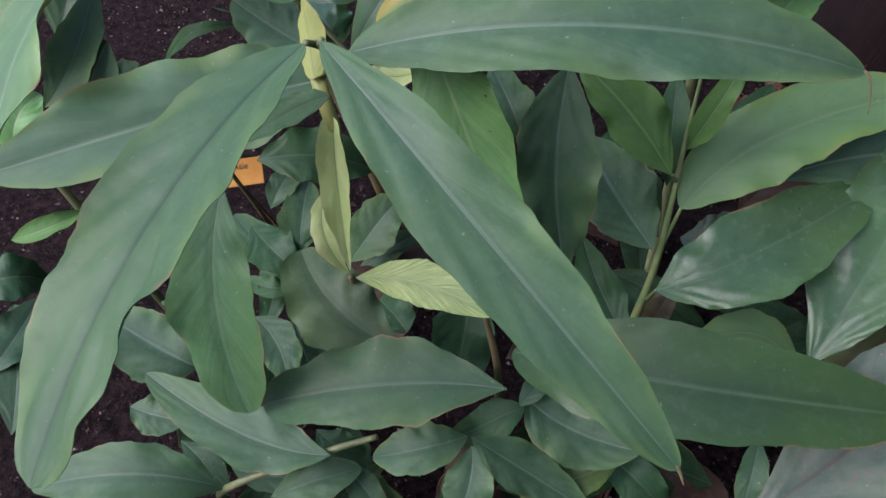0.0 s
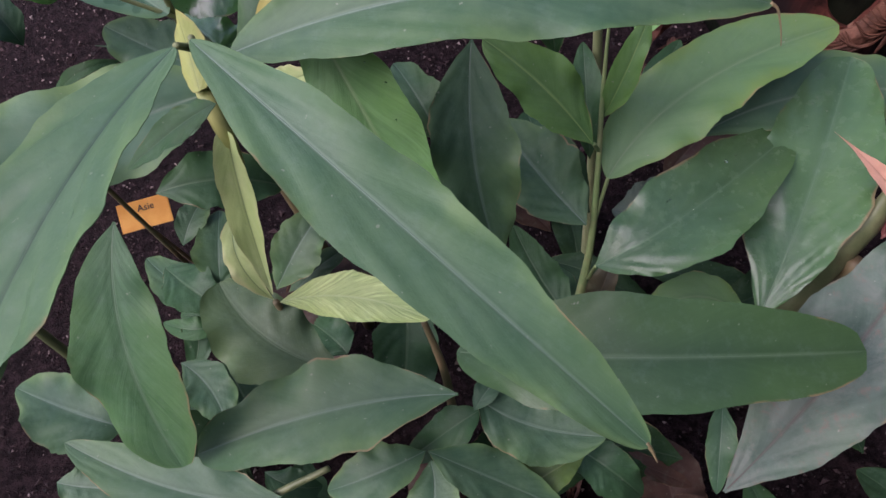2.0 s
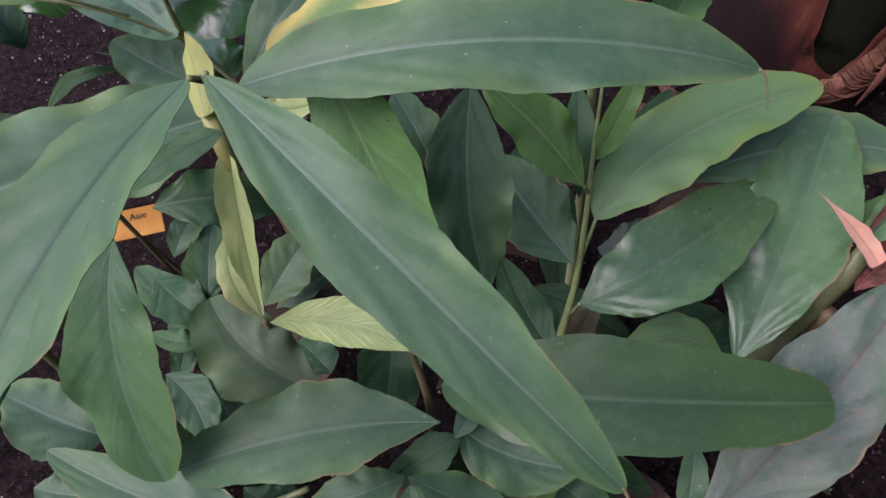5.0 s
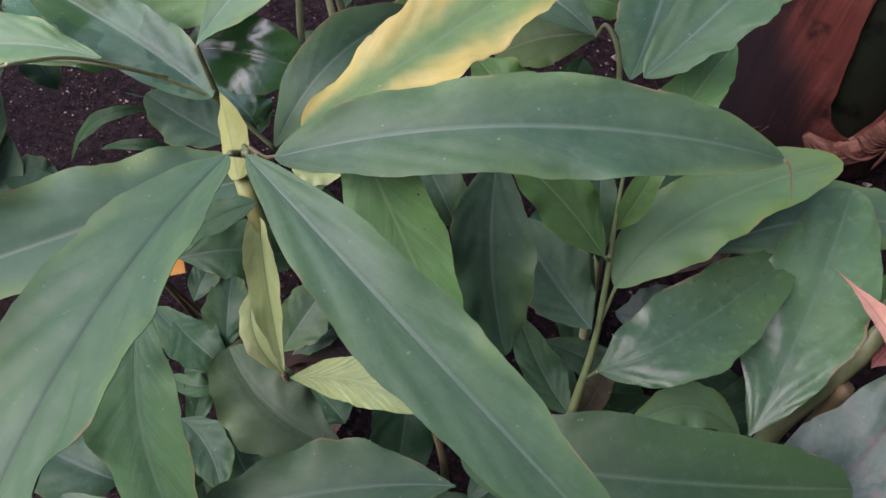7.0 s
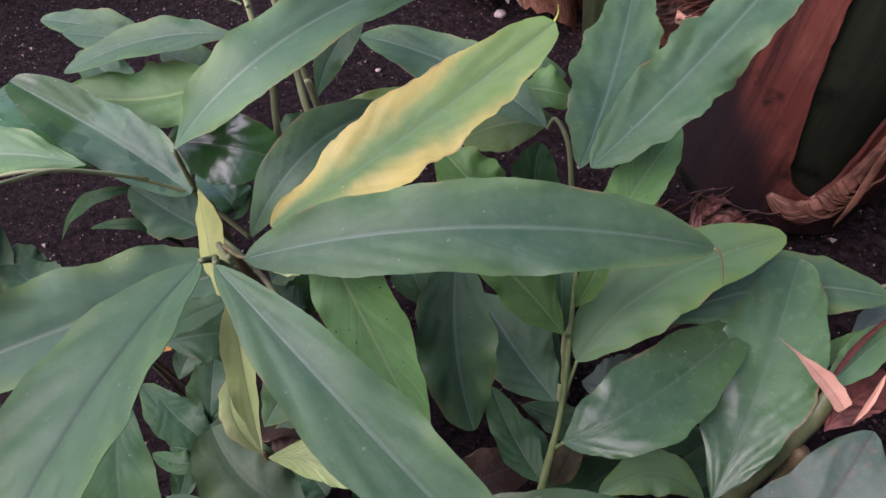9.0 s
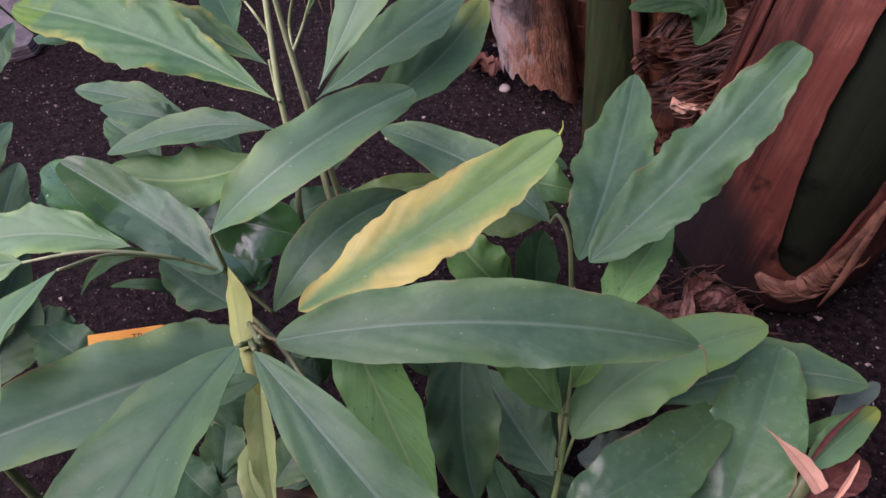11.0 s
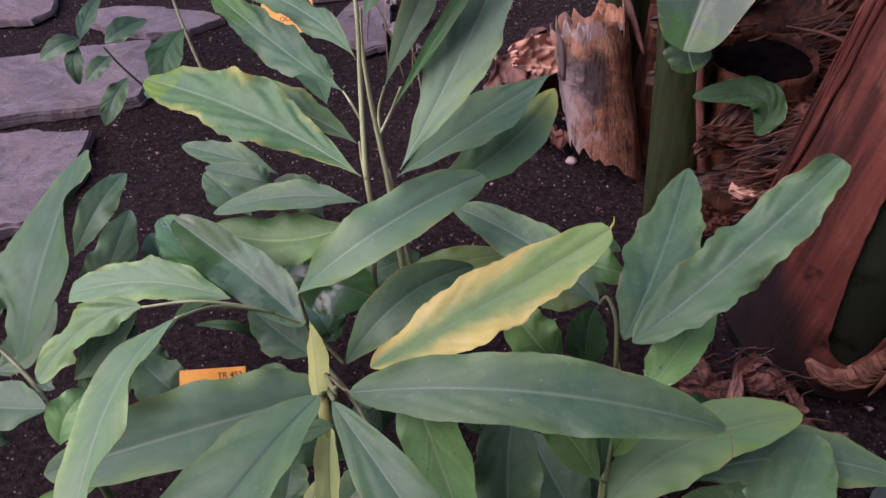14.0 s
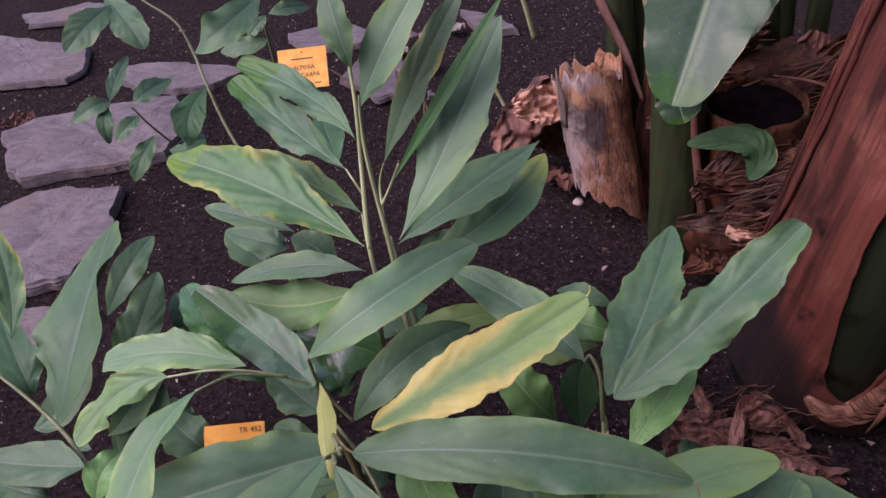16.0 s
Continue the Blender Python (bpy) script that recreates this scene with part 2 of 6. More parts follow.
def stalk_material(name, low, high, brown=(0.20, 0.12, 0.07), amount=0.3):
    n = Nodes(name)
    fibre = n.noise(60.0, 5.0, 0.6, n.where((1, 1, 0.08)))
    color = n.mix(n.band(fibre, 0.3, 0.7), low, high)
    color = n.mix(n.math("MULTIPLY", n.band(n.noise(25.0, 5.0, 0.65), 0.5, 0.7), amount), color, brown)
    return n.done(color, 0.45, fibre, 0.4, 0.001)


STALK = stalk_material("stalk_green", (0.33, 0.38, 0.18), (0.48, 0.50, 0.28), (0.24, 0.20, 0.11), 0.25)
STALK_GREEN = stalk_material("stalk_fresh_green", (0.16, 0.24, 0.09), (0.27, 0.34, 0.14), (0.36, 0.24, 0.15), 0.35)
STALK_OLIVE = stalk_material("stalk_olive", (0.12, 0.15, 0.065), (0.20, 0.22, 0.105), (0.12, 0.09, 0.05), 0.4)
STALK_YELLOW = stalk_material("stalk_yellow", (0.40, 0.43, 0.09), (0.58, 0.55, 0.16), (0.30, 0.32, 0.08), 0.5)
SHEATH = stalk_material("sheath_yellow_green", (0.28, 0.32, 0.09), (0.42, 0.42, 0.15), (0.22, 0.27, 0.09), 0.45)
STALK_BROWN = stalk_material("stalk_brown", (0.12, 0.10, 0.05), (0.20, 0.16, 0.08), amount=0.6)
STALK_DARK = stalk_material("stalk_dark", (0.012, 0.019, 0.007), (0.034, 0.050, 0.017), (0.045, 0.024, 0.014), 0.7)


def bark_material(name, dark, mid_tone, pale, stretch, strength=0.8, lean=0.0, shine=0.5, pale_from=0.48, dark_flank=False):
    """Fibrous, torn plant tissue, with fibres along the long axis of the stretched coordinates."""
    n = Nodes(name)
    turned = n.put("Mapping", Vector=n.where(), Rotation=(0, radians(lean), 0)).outputs[0]
    grain = n.put("Mapping", Vector=turned, Scale=stretch).outputs[0]
    fibre = n.noise(38.0, 8.0, 0.68, grain, 0.4)
    blot = n.noise(7.0, 6.0, 0.62, warp=0.5)
    thread = n.noise(150.0, 4.0, 0.6, grain)
    broad = n.noise(11.0, 4.0, 0.5, grain)
    color = n.mix(n.band(fibre, 0.36, 0.62), dark, mid_tone)
    color = n.mix(n.math("MULTIPLY", n.band(broad, 0.5, 0.66), 0.6), color, tuple(1.35 * c for c in mid_tone))
    color = n.mix(n.math("MULTIPLY", n.band(broad, 0.46, 0.34), 0.6), color, dark)
    color = n.mix(n.math("MULTIPLY", n.band(blot, pale_from, pale_from + 0.22), n.band(thread, 0.3, 0.65)), color, pale)
    color = n.mix(n.band(n.noise(11.0, 6.0, 0.6), 0.58, 0.74), color, tuple(0.35 * c for c in dark))
    if dark_flank:
        # near-black tone with a noisy edge, low on the flank that faces the gingers
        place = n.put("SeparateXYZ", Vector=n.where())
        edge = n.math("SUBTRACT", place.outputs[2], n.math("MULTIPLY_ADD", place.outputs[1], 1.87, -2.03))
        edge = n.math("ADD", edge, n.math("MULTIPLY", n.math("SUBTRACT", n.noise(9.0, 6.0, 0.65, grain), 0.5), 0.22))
        cover = n.math("MULTIPLY", n.band(edge, 0.10, -0.06), n.band(n.math("ADD", place.outputs[2], n.math("MULTIPLY", broad, 0.1)), 0.42, 0.26))
        color = n.mix(n.math("MULTIPLY", cover, 0.93), color, (0.010, 0.0075, 0.009))
    height = n.math("ADD", fibre, n.math("MULTIPLY", thread, 0.5))
    return n.done(color, n.math("MULTIPLY_ADD", blot, 0.4, 0.42), height, strength, 0.006, Specular_IOR_Level=shine)


def stump_material():
    """Weathered grey wood, brown and fibrous on one flank, with a rotten black patch."""
    n = Nodes("stump_wood")
    grain = n.where((1, 1, 0.16))
    fibre, thread = n.noise(45.0, 7.0, 0.66, grain, 0.3), n.noise(170.0, 4.0, 0.6, grain)
    patch, tuft = n.noise(6.0, 5.0, 0.6, warp=0.8), n.noise(9.0, 6.0, 0.65, n.where((1, 1, 1.6)), 1.0)
    place = n.put("SeparateXYZ", Vector=n.where())
    flank = n.math("ADD", n.math("MULTIPLY_ADD", place.outputs[0], 5.5, -2.55), n.math("MULTIPLY", n.math("SUBTRACT", patch, 0.5), 1.6))
    color = n.mix(n.band(flank, 0.15, 0.55), (0.34, 0.265, 0.265), (0.22, 0.090, 0.052))
    level = n.math("ADD", place.outputs[2], n.math("MULTIPLY", n.math("SUBTRACT", n.noise(14.0, 5.0), 0.5), 0.10))
    belt = n.math("MULTIPLY", n.band(level, 0.375, 0.395), n.band(level, 0.455, 0.43))
    color = n.mix(n.math("MULTIPLY", belt, n.band(fibre, 0.30, 0.55)), color, (0.40, 0.195, 0.11))
    color = n.mix(n.math("MULTIPLY", n.band(tuft, 0.50, 0.68), n.math("MULTIPLY", n.band(flank, 0.2, 0.5), n.band(fibre, 0.34, 0.58))), color, (0.46, 0.215, 0.105))
    color = n.mix(n.math("MULTIPLY", n.band(thread, 0.48, 0.66), 0.45), color, (0.40, 0.27, 0.21))
    color = n.mix(n.math("MULTIPLY", n.band(fibre, 0.48, 0.34), 0.8), color, (0.045, 0.024, 0.021))
    away = n.put("VectorMath", Vector=n.put("Mapping", Vector=n.where(), Scale=(1, 0.45, 0.62)).outputs[0])
    away.operation = "DISTANCE"
    n.feed(away.inputs[1], (0.535, 0.45 * 1.98, 0.62 * 0.345))
    rot = n.math("ADD", away.outputs["Value"], n.math("MULTIPLY", n.math("SUBTRACT", n.noise(16.0, 6.0, 0.7), 0.5), 0.16))
    color = n.mix(n.band(rot, 0.085, 0.030, 0.0, 0.85), color, (0.022, 0.014, 0.016))
    return n.done(color, 0.8, n.math("ADD", fibre, n.math("MULTIPLY", thread, 0.6)), 1.0, 0.008, Specular_IOR_Level=0.25)


TRUNK = bark_material("trunk_red", (0.034, 0.010, 0.008), (0.120, 0.033, 0.023), (0.22, 0.078, 0.054), (1, 1, 0.06), 0.8, -9.0, 0.25, dark_flank=True)
RIM = bark_material("torn_rim", (0.080, 0.034, 0.022), (0.19, 0.080, 0.050), (0.36, 0.19, 0.14), (0.25, 1, 1), 0.9, 0.0, 0.3)
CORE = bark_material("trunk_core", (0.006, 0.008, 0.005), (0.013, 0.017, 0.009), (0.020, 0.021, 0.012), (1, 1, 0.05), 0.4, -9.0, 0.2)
STUMP = stump_material()
SPLINTER = bark_material("splinter_wood", (0.10, 0.075, 0.07), (0.25, 0.195, 0.185), (0.44, 0.35, 0.29), (1, 1, 0.1), 0.8, 0.0, 0.25)
ROOT = bark_material("root_fibre", (0.020, 0.007, 0.005), (0.110, 0.038, 0.022), (0.27, 0.115, 0.070), (0.12, 0.3, 1), 0.9)
HOLLOW = bark_material("rotten_wood", (0.018, 0.007, 0.005), (0.090, 0.032, 0.019), (0.22, 0.092, 0.052), (1, 1, 0.15), 0.9, 0.0, 0.2)
CUTWOOD = bark_material("cut_stump_wood", (0.016, 0.007, 0.005), (0.095, 0.033, 0.018), (0.24, 0.095, 0.048), (1, 1, 0.5), 0.9, 0.0, 0.2, 0.44)
HUSK_GREY = bark_material("dry_husk_grey", (0.12, 0.095, 0.10), (0.22, 0.185, 0.19), (0.36, 0.32, 0.32), (1, 0.3, 0.3), 0.6)
HUSK = bark_material("dry_husk", (0.062, 0.022, 0.018), (0.170, 0.066, 0.048), (0.36, 0.18, 0.14), (1, 0.3, 0.3), 0.6)


def soil_material():
    n = Nodes("soil")
    crumb = n.noise(55.0, 8.0, 0.72)
    fine = n.noise(260.0, 5.0, 0.7)
    damp = n.noise(2.2, 4.0)
    color = n.mix(n.band(crumb, 0.35, 0.68), (0.008, 0.005, 0.0055), (0.062, 0.038, 0.042))
    color = n.mix(n.math("MULTIPLY", damp, 0.5), color, (0.014, 0.008, 0.009))
    color = n.mix(n.band(fine, 0.64, 0.71), color, (0.20, 0.145, 0.135))
    height = n.math("ADD", crumb, n.math("MULTIPLY", fine, 0.5))
    return n.done(color, 0.95, height, 1.0, 0.02, Specular_IOR_Level=0.12)


def crumb_material():
    n = Nodes("soil_crumbs")
    rnd = n.tree.nodes.new("ShaderNodeNewGeometry").outputs["Random Per Island"]
    color = n.mix(n.band(rnd, 0.0, 0.7), (0.012, 0.007, 0.008), (0.070, 0.040, 0.041))
    color = n.mix(n.band(rnd, 0.86, 0.95), color, (0.34, 0.26, 0.24))
    return n.done(color, 0.85, n.noise(300.0), 0.5, 0.002)


def slate_material():
    n = Nodes("slate")
    layer = n.noise(8.0, 8.0, 0.66, n.where((0.8, 1.25, 1)), 1.6)
    grain = n.noise(120.0, 5.0, 0.65)
    flake = n.noise(20.0, 8.0, 0.72, n.where((0.85, 1.2, 2)), 0.9)
    color = n.mix(n.band(layer, 0.36, 0.64), (0.100, 0.076, 0.087), (0.185, 0.147, 0.162))
    color = n.mix(n.band(n.noise(4.0, 5.0), 0.50, 0.70), color, (0.155, 0.108, 0.104))
    color = n.mix(n.math("MULTIPLY", n.band(flake, 0.56, 0.66), 0.55), color, (0.25, 0.215, 0.225))
    color = n.mix(n.math("MULTIPLY", n.band(flake, 0.42, 0.34), 0.7), color, (0.066, 0.052, 0.060))
    color = n.mix(n.math("MULTIPLY", n.band(grain, 0.6, 0.75), 0.6), color, (0.09, 0.075, 0.085))
    height = n.math("ADD", n.math("MULTIPLY", layer, 1.4), n.math("ADD", n.math("MULTIPLY", flake, 0.7), n.math("MULTIPLY", grain, 0.3)))
    return n.done(color, n.math("MULTIPLY_ADD", flake, 0.3, 0.4), height, 0.9, 0.012)


def light_block_material():
    n = Nodes("light_block_render")
    color = n.mix(n.band(n.noise(1.5, 6.0), 0.35, 0.7), (0.055, 0.065, 0.050), (0.090, 0.095, 0.080))
    return n.done(color, 0.9, n.noise(30.0, 6.0), 0.4, 0.01)


LIGHT_BLOCK = light_block_material()
SOIL, CRUMBS, SLATE = soil_material(), crumb_material(), slate_material()


def tag_material():
    n = Nodes("tag_plastic")
    color = n.mix(n.band(n.noise(30.0, 5.0), 0.35, 0.7), (0.74, 0.31, 0.030), (0.84, 0.40, 0.060))
    color = n.mix(n.math("MULTIPLY", n.band(n.noise(90.0, 6.0, 0.7), 0.62, 0.75), 0.5), color, (0.35, 0.17, 0.04))
    return n.done(color, 0.5, n.noise(200.0), 0.1, 0.0005)


TAG = tag_material()
WATER = Nodes("water").done((0.9, 0.95, 0.95), 0.02, IOR=1.33, Transmission_Weight=1.0)
INK = Nodes("ink").done((0.022, 0.018, 0.016), 0.6)
# near-black colour without sheen makes a shallow floor read as a deep dark hole
HOLE = bark_material("black_hole_floor", (0.003, 0.002, 0.003), (0.008, 0.005, 0.005), (0.010, 0.007, 0.008), (1, 1, 1), 0.6, shine=0.0)


# ---- builders ----
def thing(name, label, category, at=(0, 0, 0), group="", kind=""):
    ob = new(name)
    ob.location = at
    ob.empty_display_size = 0.05
    return tagged(ob, label, category, group, kind)


def part(name, verts, faces, material, parent=None, label="", uvs=None, smooth=True):
    """One mesh object, in world places, under its thing."""
    me = bpy.data.meshes.new(name)
    me.from_pydata([tuple(v) for v in verts], [], faces)
    if uvs is not None:
        layer = me.uv_layers.new(name="UVMap")
        index = np.empty(len(me.loops), dtype=np.int32)
        me.loops.foreach_get("vertex_index", index)
        layer.data.foreach_set("uv", np.asarray(uvs, dtype=np.float32)[index].ravel())
    if smooth:
        me.polygons.foreach_set("use_smooth", np.ones(len(me.polygons), dtype=bool))
    me.materials.append(material)
    me.update()
    ob = new(name, me)
    if parent:
        ob.parent = parent
        ob.matrix_parent_inverse = Matrix.Translation(parent.location).inverted()
    if label:
        ob["label"] = label
    return ob


def sheet_mesh(grid, uv, thick, normals):
    """A closed thin solid from a grid of points (rows x columns)."""
    rows, cols = grid.shape[:2]
    top = grid.reshape(-1, 3)
    low = (grid - normals * thick).reshape(-1, 3)
    count = rows * cols
    at = lambda r, c: r * cols + c
    faces = []
    for r in range(rows - 1):
        for c in range(cols - 1):
            a, b, d, e = at(r, c), at(r, c + 1), at(r + 1, c + 1), at(r + 1, c)
            faces.append((a, b, d, e))
            faces.append((e + count, d + count, b + count, a + count))
    edge = [at(0, c) for c in range(cols)] + [at(r, cols - 1) for r in range(1, rows)] + [at(rows - 1, c) for c in range(cols - 2, -1, -1)] + [at(r, 0) for r in range(rows - 2, 0, -1)]
    # the thin rim has points of its own, so that it shades apart from the faces
    many, base = len(edge), 2 * count
    for k in range(many):
        j = (k + 1) % many
        faces.append((base + j, base + k, base + many + k, base + many + j))
    flat = uv.reshape(-1, 2)
    return np.vstack([top, low, top[edge], low[edge]]), faces, np.vstack([flat, flat, flat[edge], flat[edge]])


def unit(v):
    return v / (np.linalg.norm(v, axis=-1, keepdims=True) + 1e-9)


LEAVES = [0]
NOTED = {
    "yellow": ("leaf", "yellowing leaf with green midrib"),
    "yedge": ("leaf", "leaf with yellowed wavy margin"),
    "spotted": ("leaf", "mottled grey ageing leaf"),
    "limepale": ("leaf", "pale yellow hanging leaf"),
    "limedeep": ("sheath", "yellow-green leaf sheath"),
    "bright2": ("leaf", "fresh lime green leaf"),
    "dry": ("bract", "dry peach pointed bract"),
    "brownleaf": ("leaf", "withered brown leaf"),
    "redleaf": ("leaf", "torn red brown withered leaf"),
    "tipdark": ("leaf", "leaf with dark wet tip"),
}


def water_drops(spots, parent):
    """Small domes of water that cling to a blade."""
    verts, faces = [], []
    for at, up, side, run, size in spots:
        k = len(verts)
        for tilt in (0.0, 0.5, 1.0):
            for a in np.linspace(0, 2 * np.pi, 8, endpoint=False):
                flat = math.cos(tilt)
                verts.append(at + size * (flat * (side * math.cos(a) + run * math.sin(a)) + up * 0.7 * math.sin(tilt)))
        verts.append(at + up * size * 0.7)
        for lvl in (0, 1):
            faces += [(k + lvl * 8 + j, k + lvl * 8 + (j + 1) % 8, k + lvl * 8 + 8 + (j + 1) % 8, k + lvl * 8 + 8 + j) for j in range(8)]
        faces += [(k + 16 + j, k + 16 + (j + 1) % 8, k + 24) for j in range(8)]
        faces.append(tuple(k + j for j in range(7, -1, -1)))
    ob = part("water_drops", verts, faces, WATER, parent, "clear water drops")
    ob["kind"] = "stuff"
    return ob


def leaf(parent, look_of, base, middle, tip, width, facing, fold=0.14, wave=1.7, twist=0.0, blunt=None, peak=0.95, roll=0.0, pucker=1.0, tip_blunt=None, rib_width=0.0010, drops=None, label="", name="leaf"):
    """A lance-shaped blade whose midrib runs from base through middle to tip. fold: how far the halves rise from the midrib;
    wave: ripple of the margins; twist: turn in degrees from base to tip; roll: curl of the blade across."""
    LEAVES[0] += 1
    if look_of in NOTED and not label:
        name, label = NOTED[look_of]
    rng = random.Random(LEAVES[0] * 7 + 3)
    b, m, t, f = (np.array(v, float) for v in (base, middle, tip, facing))
    rows, half = 76, 8
    u = np.linspace(0, 1, rows)
    q = u[:, None]
    mid = b * (2 * q * q - 3 * q + 1) + m * (4 * q - 4 * q * q) + t * (2 * q * q - q)
    run = unit(b * (4 * q - 3) + m * (4 - 8 * q) + t * (4 * q - 1))
    out = unit(f - (run @ f)[:, None] * run)
    side = np.cross(run, out)
    turn = np.radians(twist) * (u - 0.5)[:, None]
    out, side = out * np.cos(turn) + side * np.sin(turn), side * np.cos(turn) - out * np.sin(turn)
    end = tip_blunt if tip_blunt is not None else 0.62 if blunt is None else blunt
    blunt = 1.0 if blunt is None else blunt
    shape = np.clip(np.sin(np.pi * np.clip(u, 0.0, 1.0) ** peak), 0, 1) ** (blunt + (end - blunt) * np.clip(u * 2.4 - 0.8, 0, 1))
    shape[0], shape[-1] = 0.03, 0.012
    across = np.linspace(-1, 1, 2 * half + 1)
    across = np.sign(across) * np.abs(across) ** 0.85
    ph = [rng.uniform(0, 6.28) for _ in range(10)]
    fq = [rng.uniform(7, 14) for _ in range(2)] + [rng.uniform(18, 30) for _ in range(2)]
    sway = rng.uniform(-0.05, 0.05)
    scallop = [np.array([0.030 * wave * noise.noise(Vector((15 * s, ph[0], q * 9.0))) + 0.020 * wave * noise.noise(Vector((38 * s, ph[1], q * 9.0))) for s in u]) for q in (0, 1)]
    grid = np.empty((rows, len(across), 3))
    for c, v in enumerate(across):
        k = 0 if v < 0 else 4
        h = 0 if v < 0 else 1
        rag = 1 + 0.05 * np.sin(9 * u + ph[k]) + (0.018 + 0.012 * wave) * np.sin(fq[2 + h] * u + ph[k + 1] + 1.5 * np.sin(5 * u + ph[k]))
        rag = rag + scallop[h] + sway * np.sin(np.pi * u) * (1 if v > 0 else -1)
        reach = 0.5 * width * shape * v * rag
        lift = fold * abs(v) ** 1.2 * 0.5 * width * shape
        if roll:
            ang = roll * v * 0.5
            lift = lift + 0.5 * width * shape * (1 - np.cos(ang)) / max(abs(roll), 0.1) * 2
            reach = 0.5 * width * shape * np.sin(ang) / max(abs(roll), 0.1) * 2
        burst = 0.5 + 0.5 * np.sin(4.5 * u + ph[8 + h])
        ripple = wave * width * abs(v) ** 2.4 * shape * burst * (0.055 * np.sin(fq[h] * u + ph[k + 1]) + 0.034 * np.sin(fq[2 + h] * u + ph[k + 3]))
        ridge = u * 0.9 - 0.32 * abs(v)
        swell = np.array([noise.noise(Vector((15 * s, 1.6 * v, LEAVES[0] * 3.7))) + 0.28 * noise.noise(Vector((36 * s, 3.0 * v, LEAVES[0] * 3.7))) for s in ridge])
        ripple = ripple + 0.016 * wave * pucker * width * shape * swell * min(1.0, abs(v) * 2.5)
        drop = -0.022 * width * shape * math.exp(-((v / 0.06) ** 2))
        grid[:, c] = mid + side * reach[:, None] + out * (lift + ripple + drop)[:, None]
    uv = np.stack(np.broadcast_arrays((across * 0.5 + 0.5)[None, :], u[:, None]), -1)
    lean = np.broadcast_to(out[:, None], grid.shape)
    verts, faces, uvs = sheet_mesh(grid, uv, 0.0005, lean)
    blade = part(name, verts, faces, LEAF[look_of], parent, label, uvs)
    if drops:
        # clinging water: rows from and to along the blade, count
        spots = []
        for _ in range(drops[2]):
            r, c = int(rows * rng.uniform(drops[0], drops[1])), rng.randrange(1, 2 * half)
            spots.append((grid[r, c], out[r], side[r], run[r], 0.0007 + 0.0013 * rng.random() ** 2))
        water_drops(spots, blade)
    if roll or width < 0.03:
        return blade
    # the midrib lies in the fold of the blade
    line, wide = grid[1:-3:3, half] + out[1:-3:3] * 0.0001, rib_width * (0.25 + 0.75 * (1 - u[1:-3:3])) * min(1.0, width / 0.10)
    ring = [(math.cos(a), math.sin(a)) for a in np.linspace(0, math.pi, 5)]
    verts = [c + s * x * w + o * (y * w * 0.35 - 0.0001) for c, s, o, w in zip(line, side[1:-3:3], out[1:-3:3], wide) for x, y in ring]
    faces = [(r * 5 + c, r * 5 + c + 1, r * 5 + c + 6, r * 5 + c + 5) for r in range(len(line) - 1) for c in range(4)]
    faces += [(r * 5 + 4, r * 5, r * 5 + 5, r * 5 + 9) for r in range(len(line) - 1)]
    part("midrib", verts, faces, RIB[LEAF[look_of].name], blade)
    return blade


def spline(points, steps=8):
    """Catmull-Rom through the points."""
    p = [np.array(v, float) for v in points]
    p = [2 * p[0] - p[1], *p, 2 * p[-1] - p[-2]]
    line = []
    for a, b, c, d in zip(p, p[1:], p[2:], p[3:]):
        for k in range(steps):
            s = k / steps
            line.append(0.5 * (2 * b + (c - a) * s + (2 * a - 5 * b + 4 * c - d) * s * s + (3 * b - a - 3 * c + d) * s**3))
    return np.array(line + [p[-2]])


def tube(name, points, radii, material, parent=None, label="", sides=10, flat=1.0, rough=0.0, ribs=0, seed=1, steps=8, cap=True):
    """A tapering stalk along a smooth line through the points."""
    line = spline(points, steps)
    r = np.interp(np.linspace(0, 1, len(line)), np.linspace(0, 1, len(radii)), radii)
    run = unit(np.gradient(line, axis=0))
    ref = np.array((0.31, 0.9, 0.05)) if abs(run[:, 2]).mean() > 0.7 else np.array((0.05, 0.02, 1.0))
    side = unit(np.cross(run, ref))
    up = np.cross(side, run)
    rng = np.random.RandomState(seed)
    ph = rng.uniform(0, 6.28, 6)
    ang = np.linspace(0, 2 * np.pi, sides, endpoint=False)
    verts, faces = [], []
    for i, (c, s, w, rad) in enumerate(zip(line, side, up, r)):
        for a in ang:
            k = 1 + rough * (np.sin(3 * a + ph[0] + 0.35 * i) + 0.6 * np.sin(7 * a + ph[1] - 0.2 * i) + 0.5 * rng.uniform(-1, 1)) + (0.05 * abs(np.sin(0.5 * ribs * a)) if ribs else 0)
            verts.append(c + (s * np.cos(a) + w * np.sin(a) * flat) * rad * k)
    for i in range(len(line) - 1):
        for j in range(sides):
            k = (j + 1) % sides
            faces.append((i * sides + j, i * sides + k, (i + 1) * sides + k, (i + 1) * sides + j))
    if cap:
        faces.append(tuple(range(sides))[::-1])
        faces.append(tuple((len(line) - 1) * sides + j for j in range(sides)))
    return part(name, verts, faces, material, parent, label)


def petiole(parent, start, end, radius=0.0028, sag=0.0, material=None, name="petiole"):
    a, b = Vector(start), Vector(end)
    c = (a + b) / 2 + Vector((0, 0, sag))
    return tube(name, (a, c, b), (radius * 1.25, radius, radius * 0.9), material or STALK_OLIVE, parent, sides=8, steps=5)


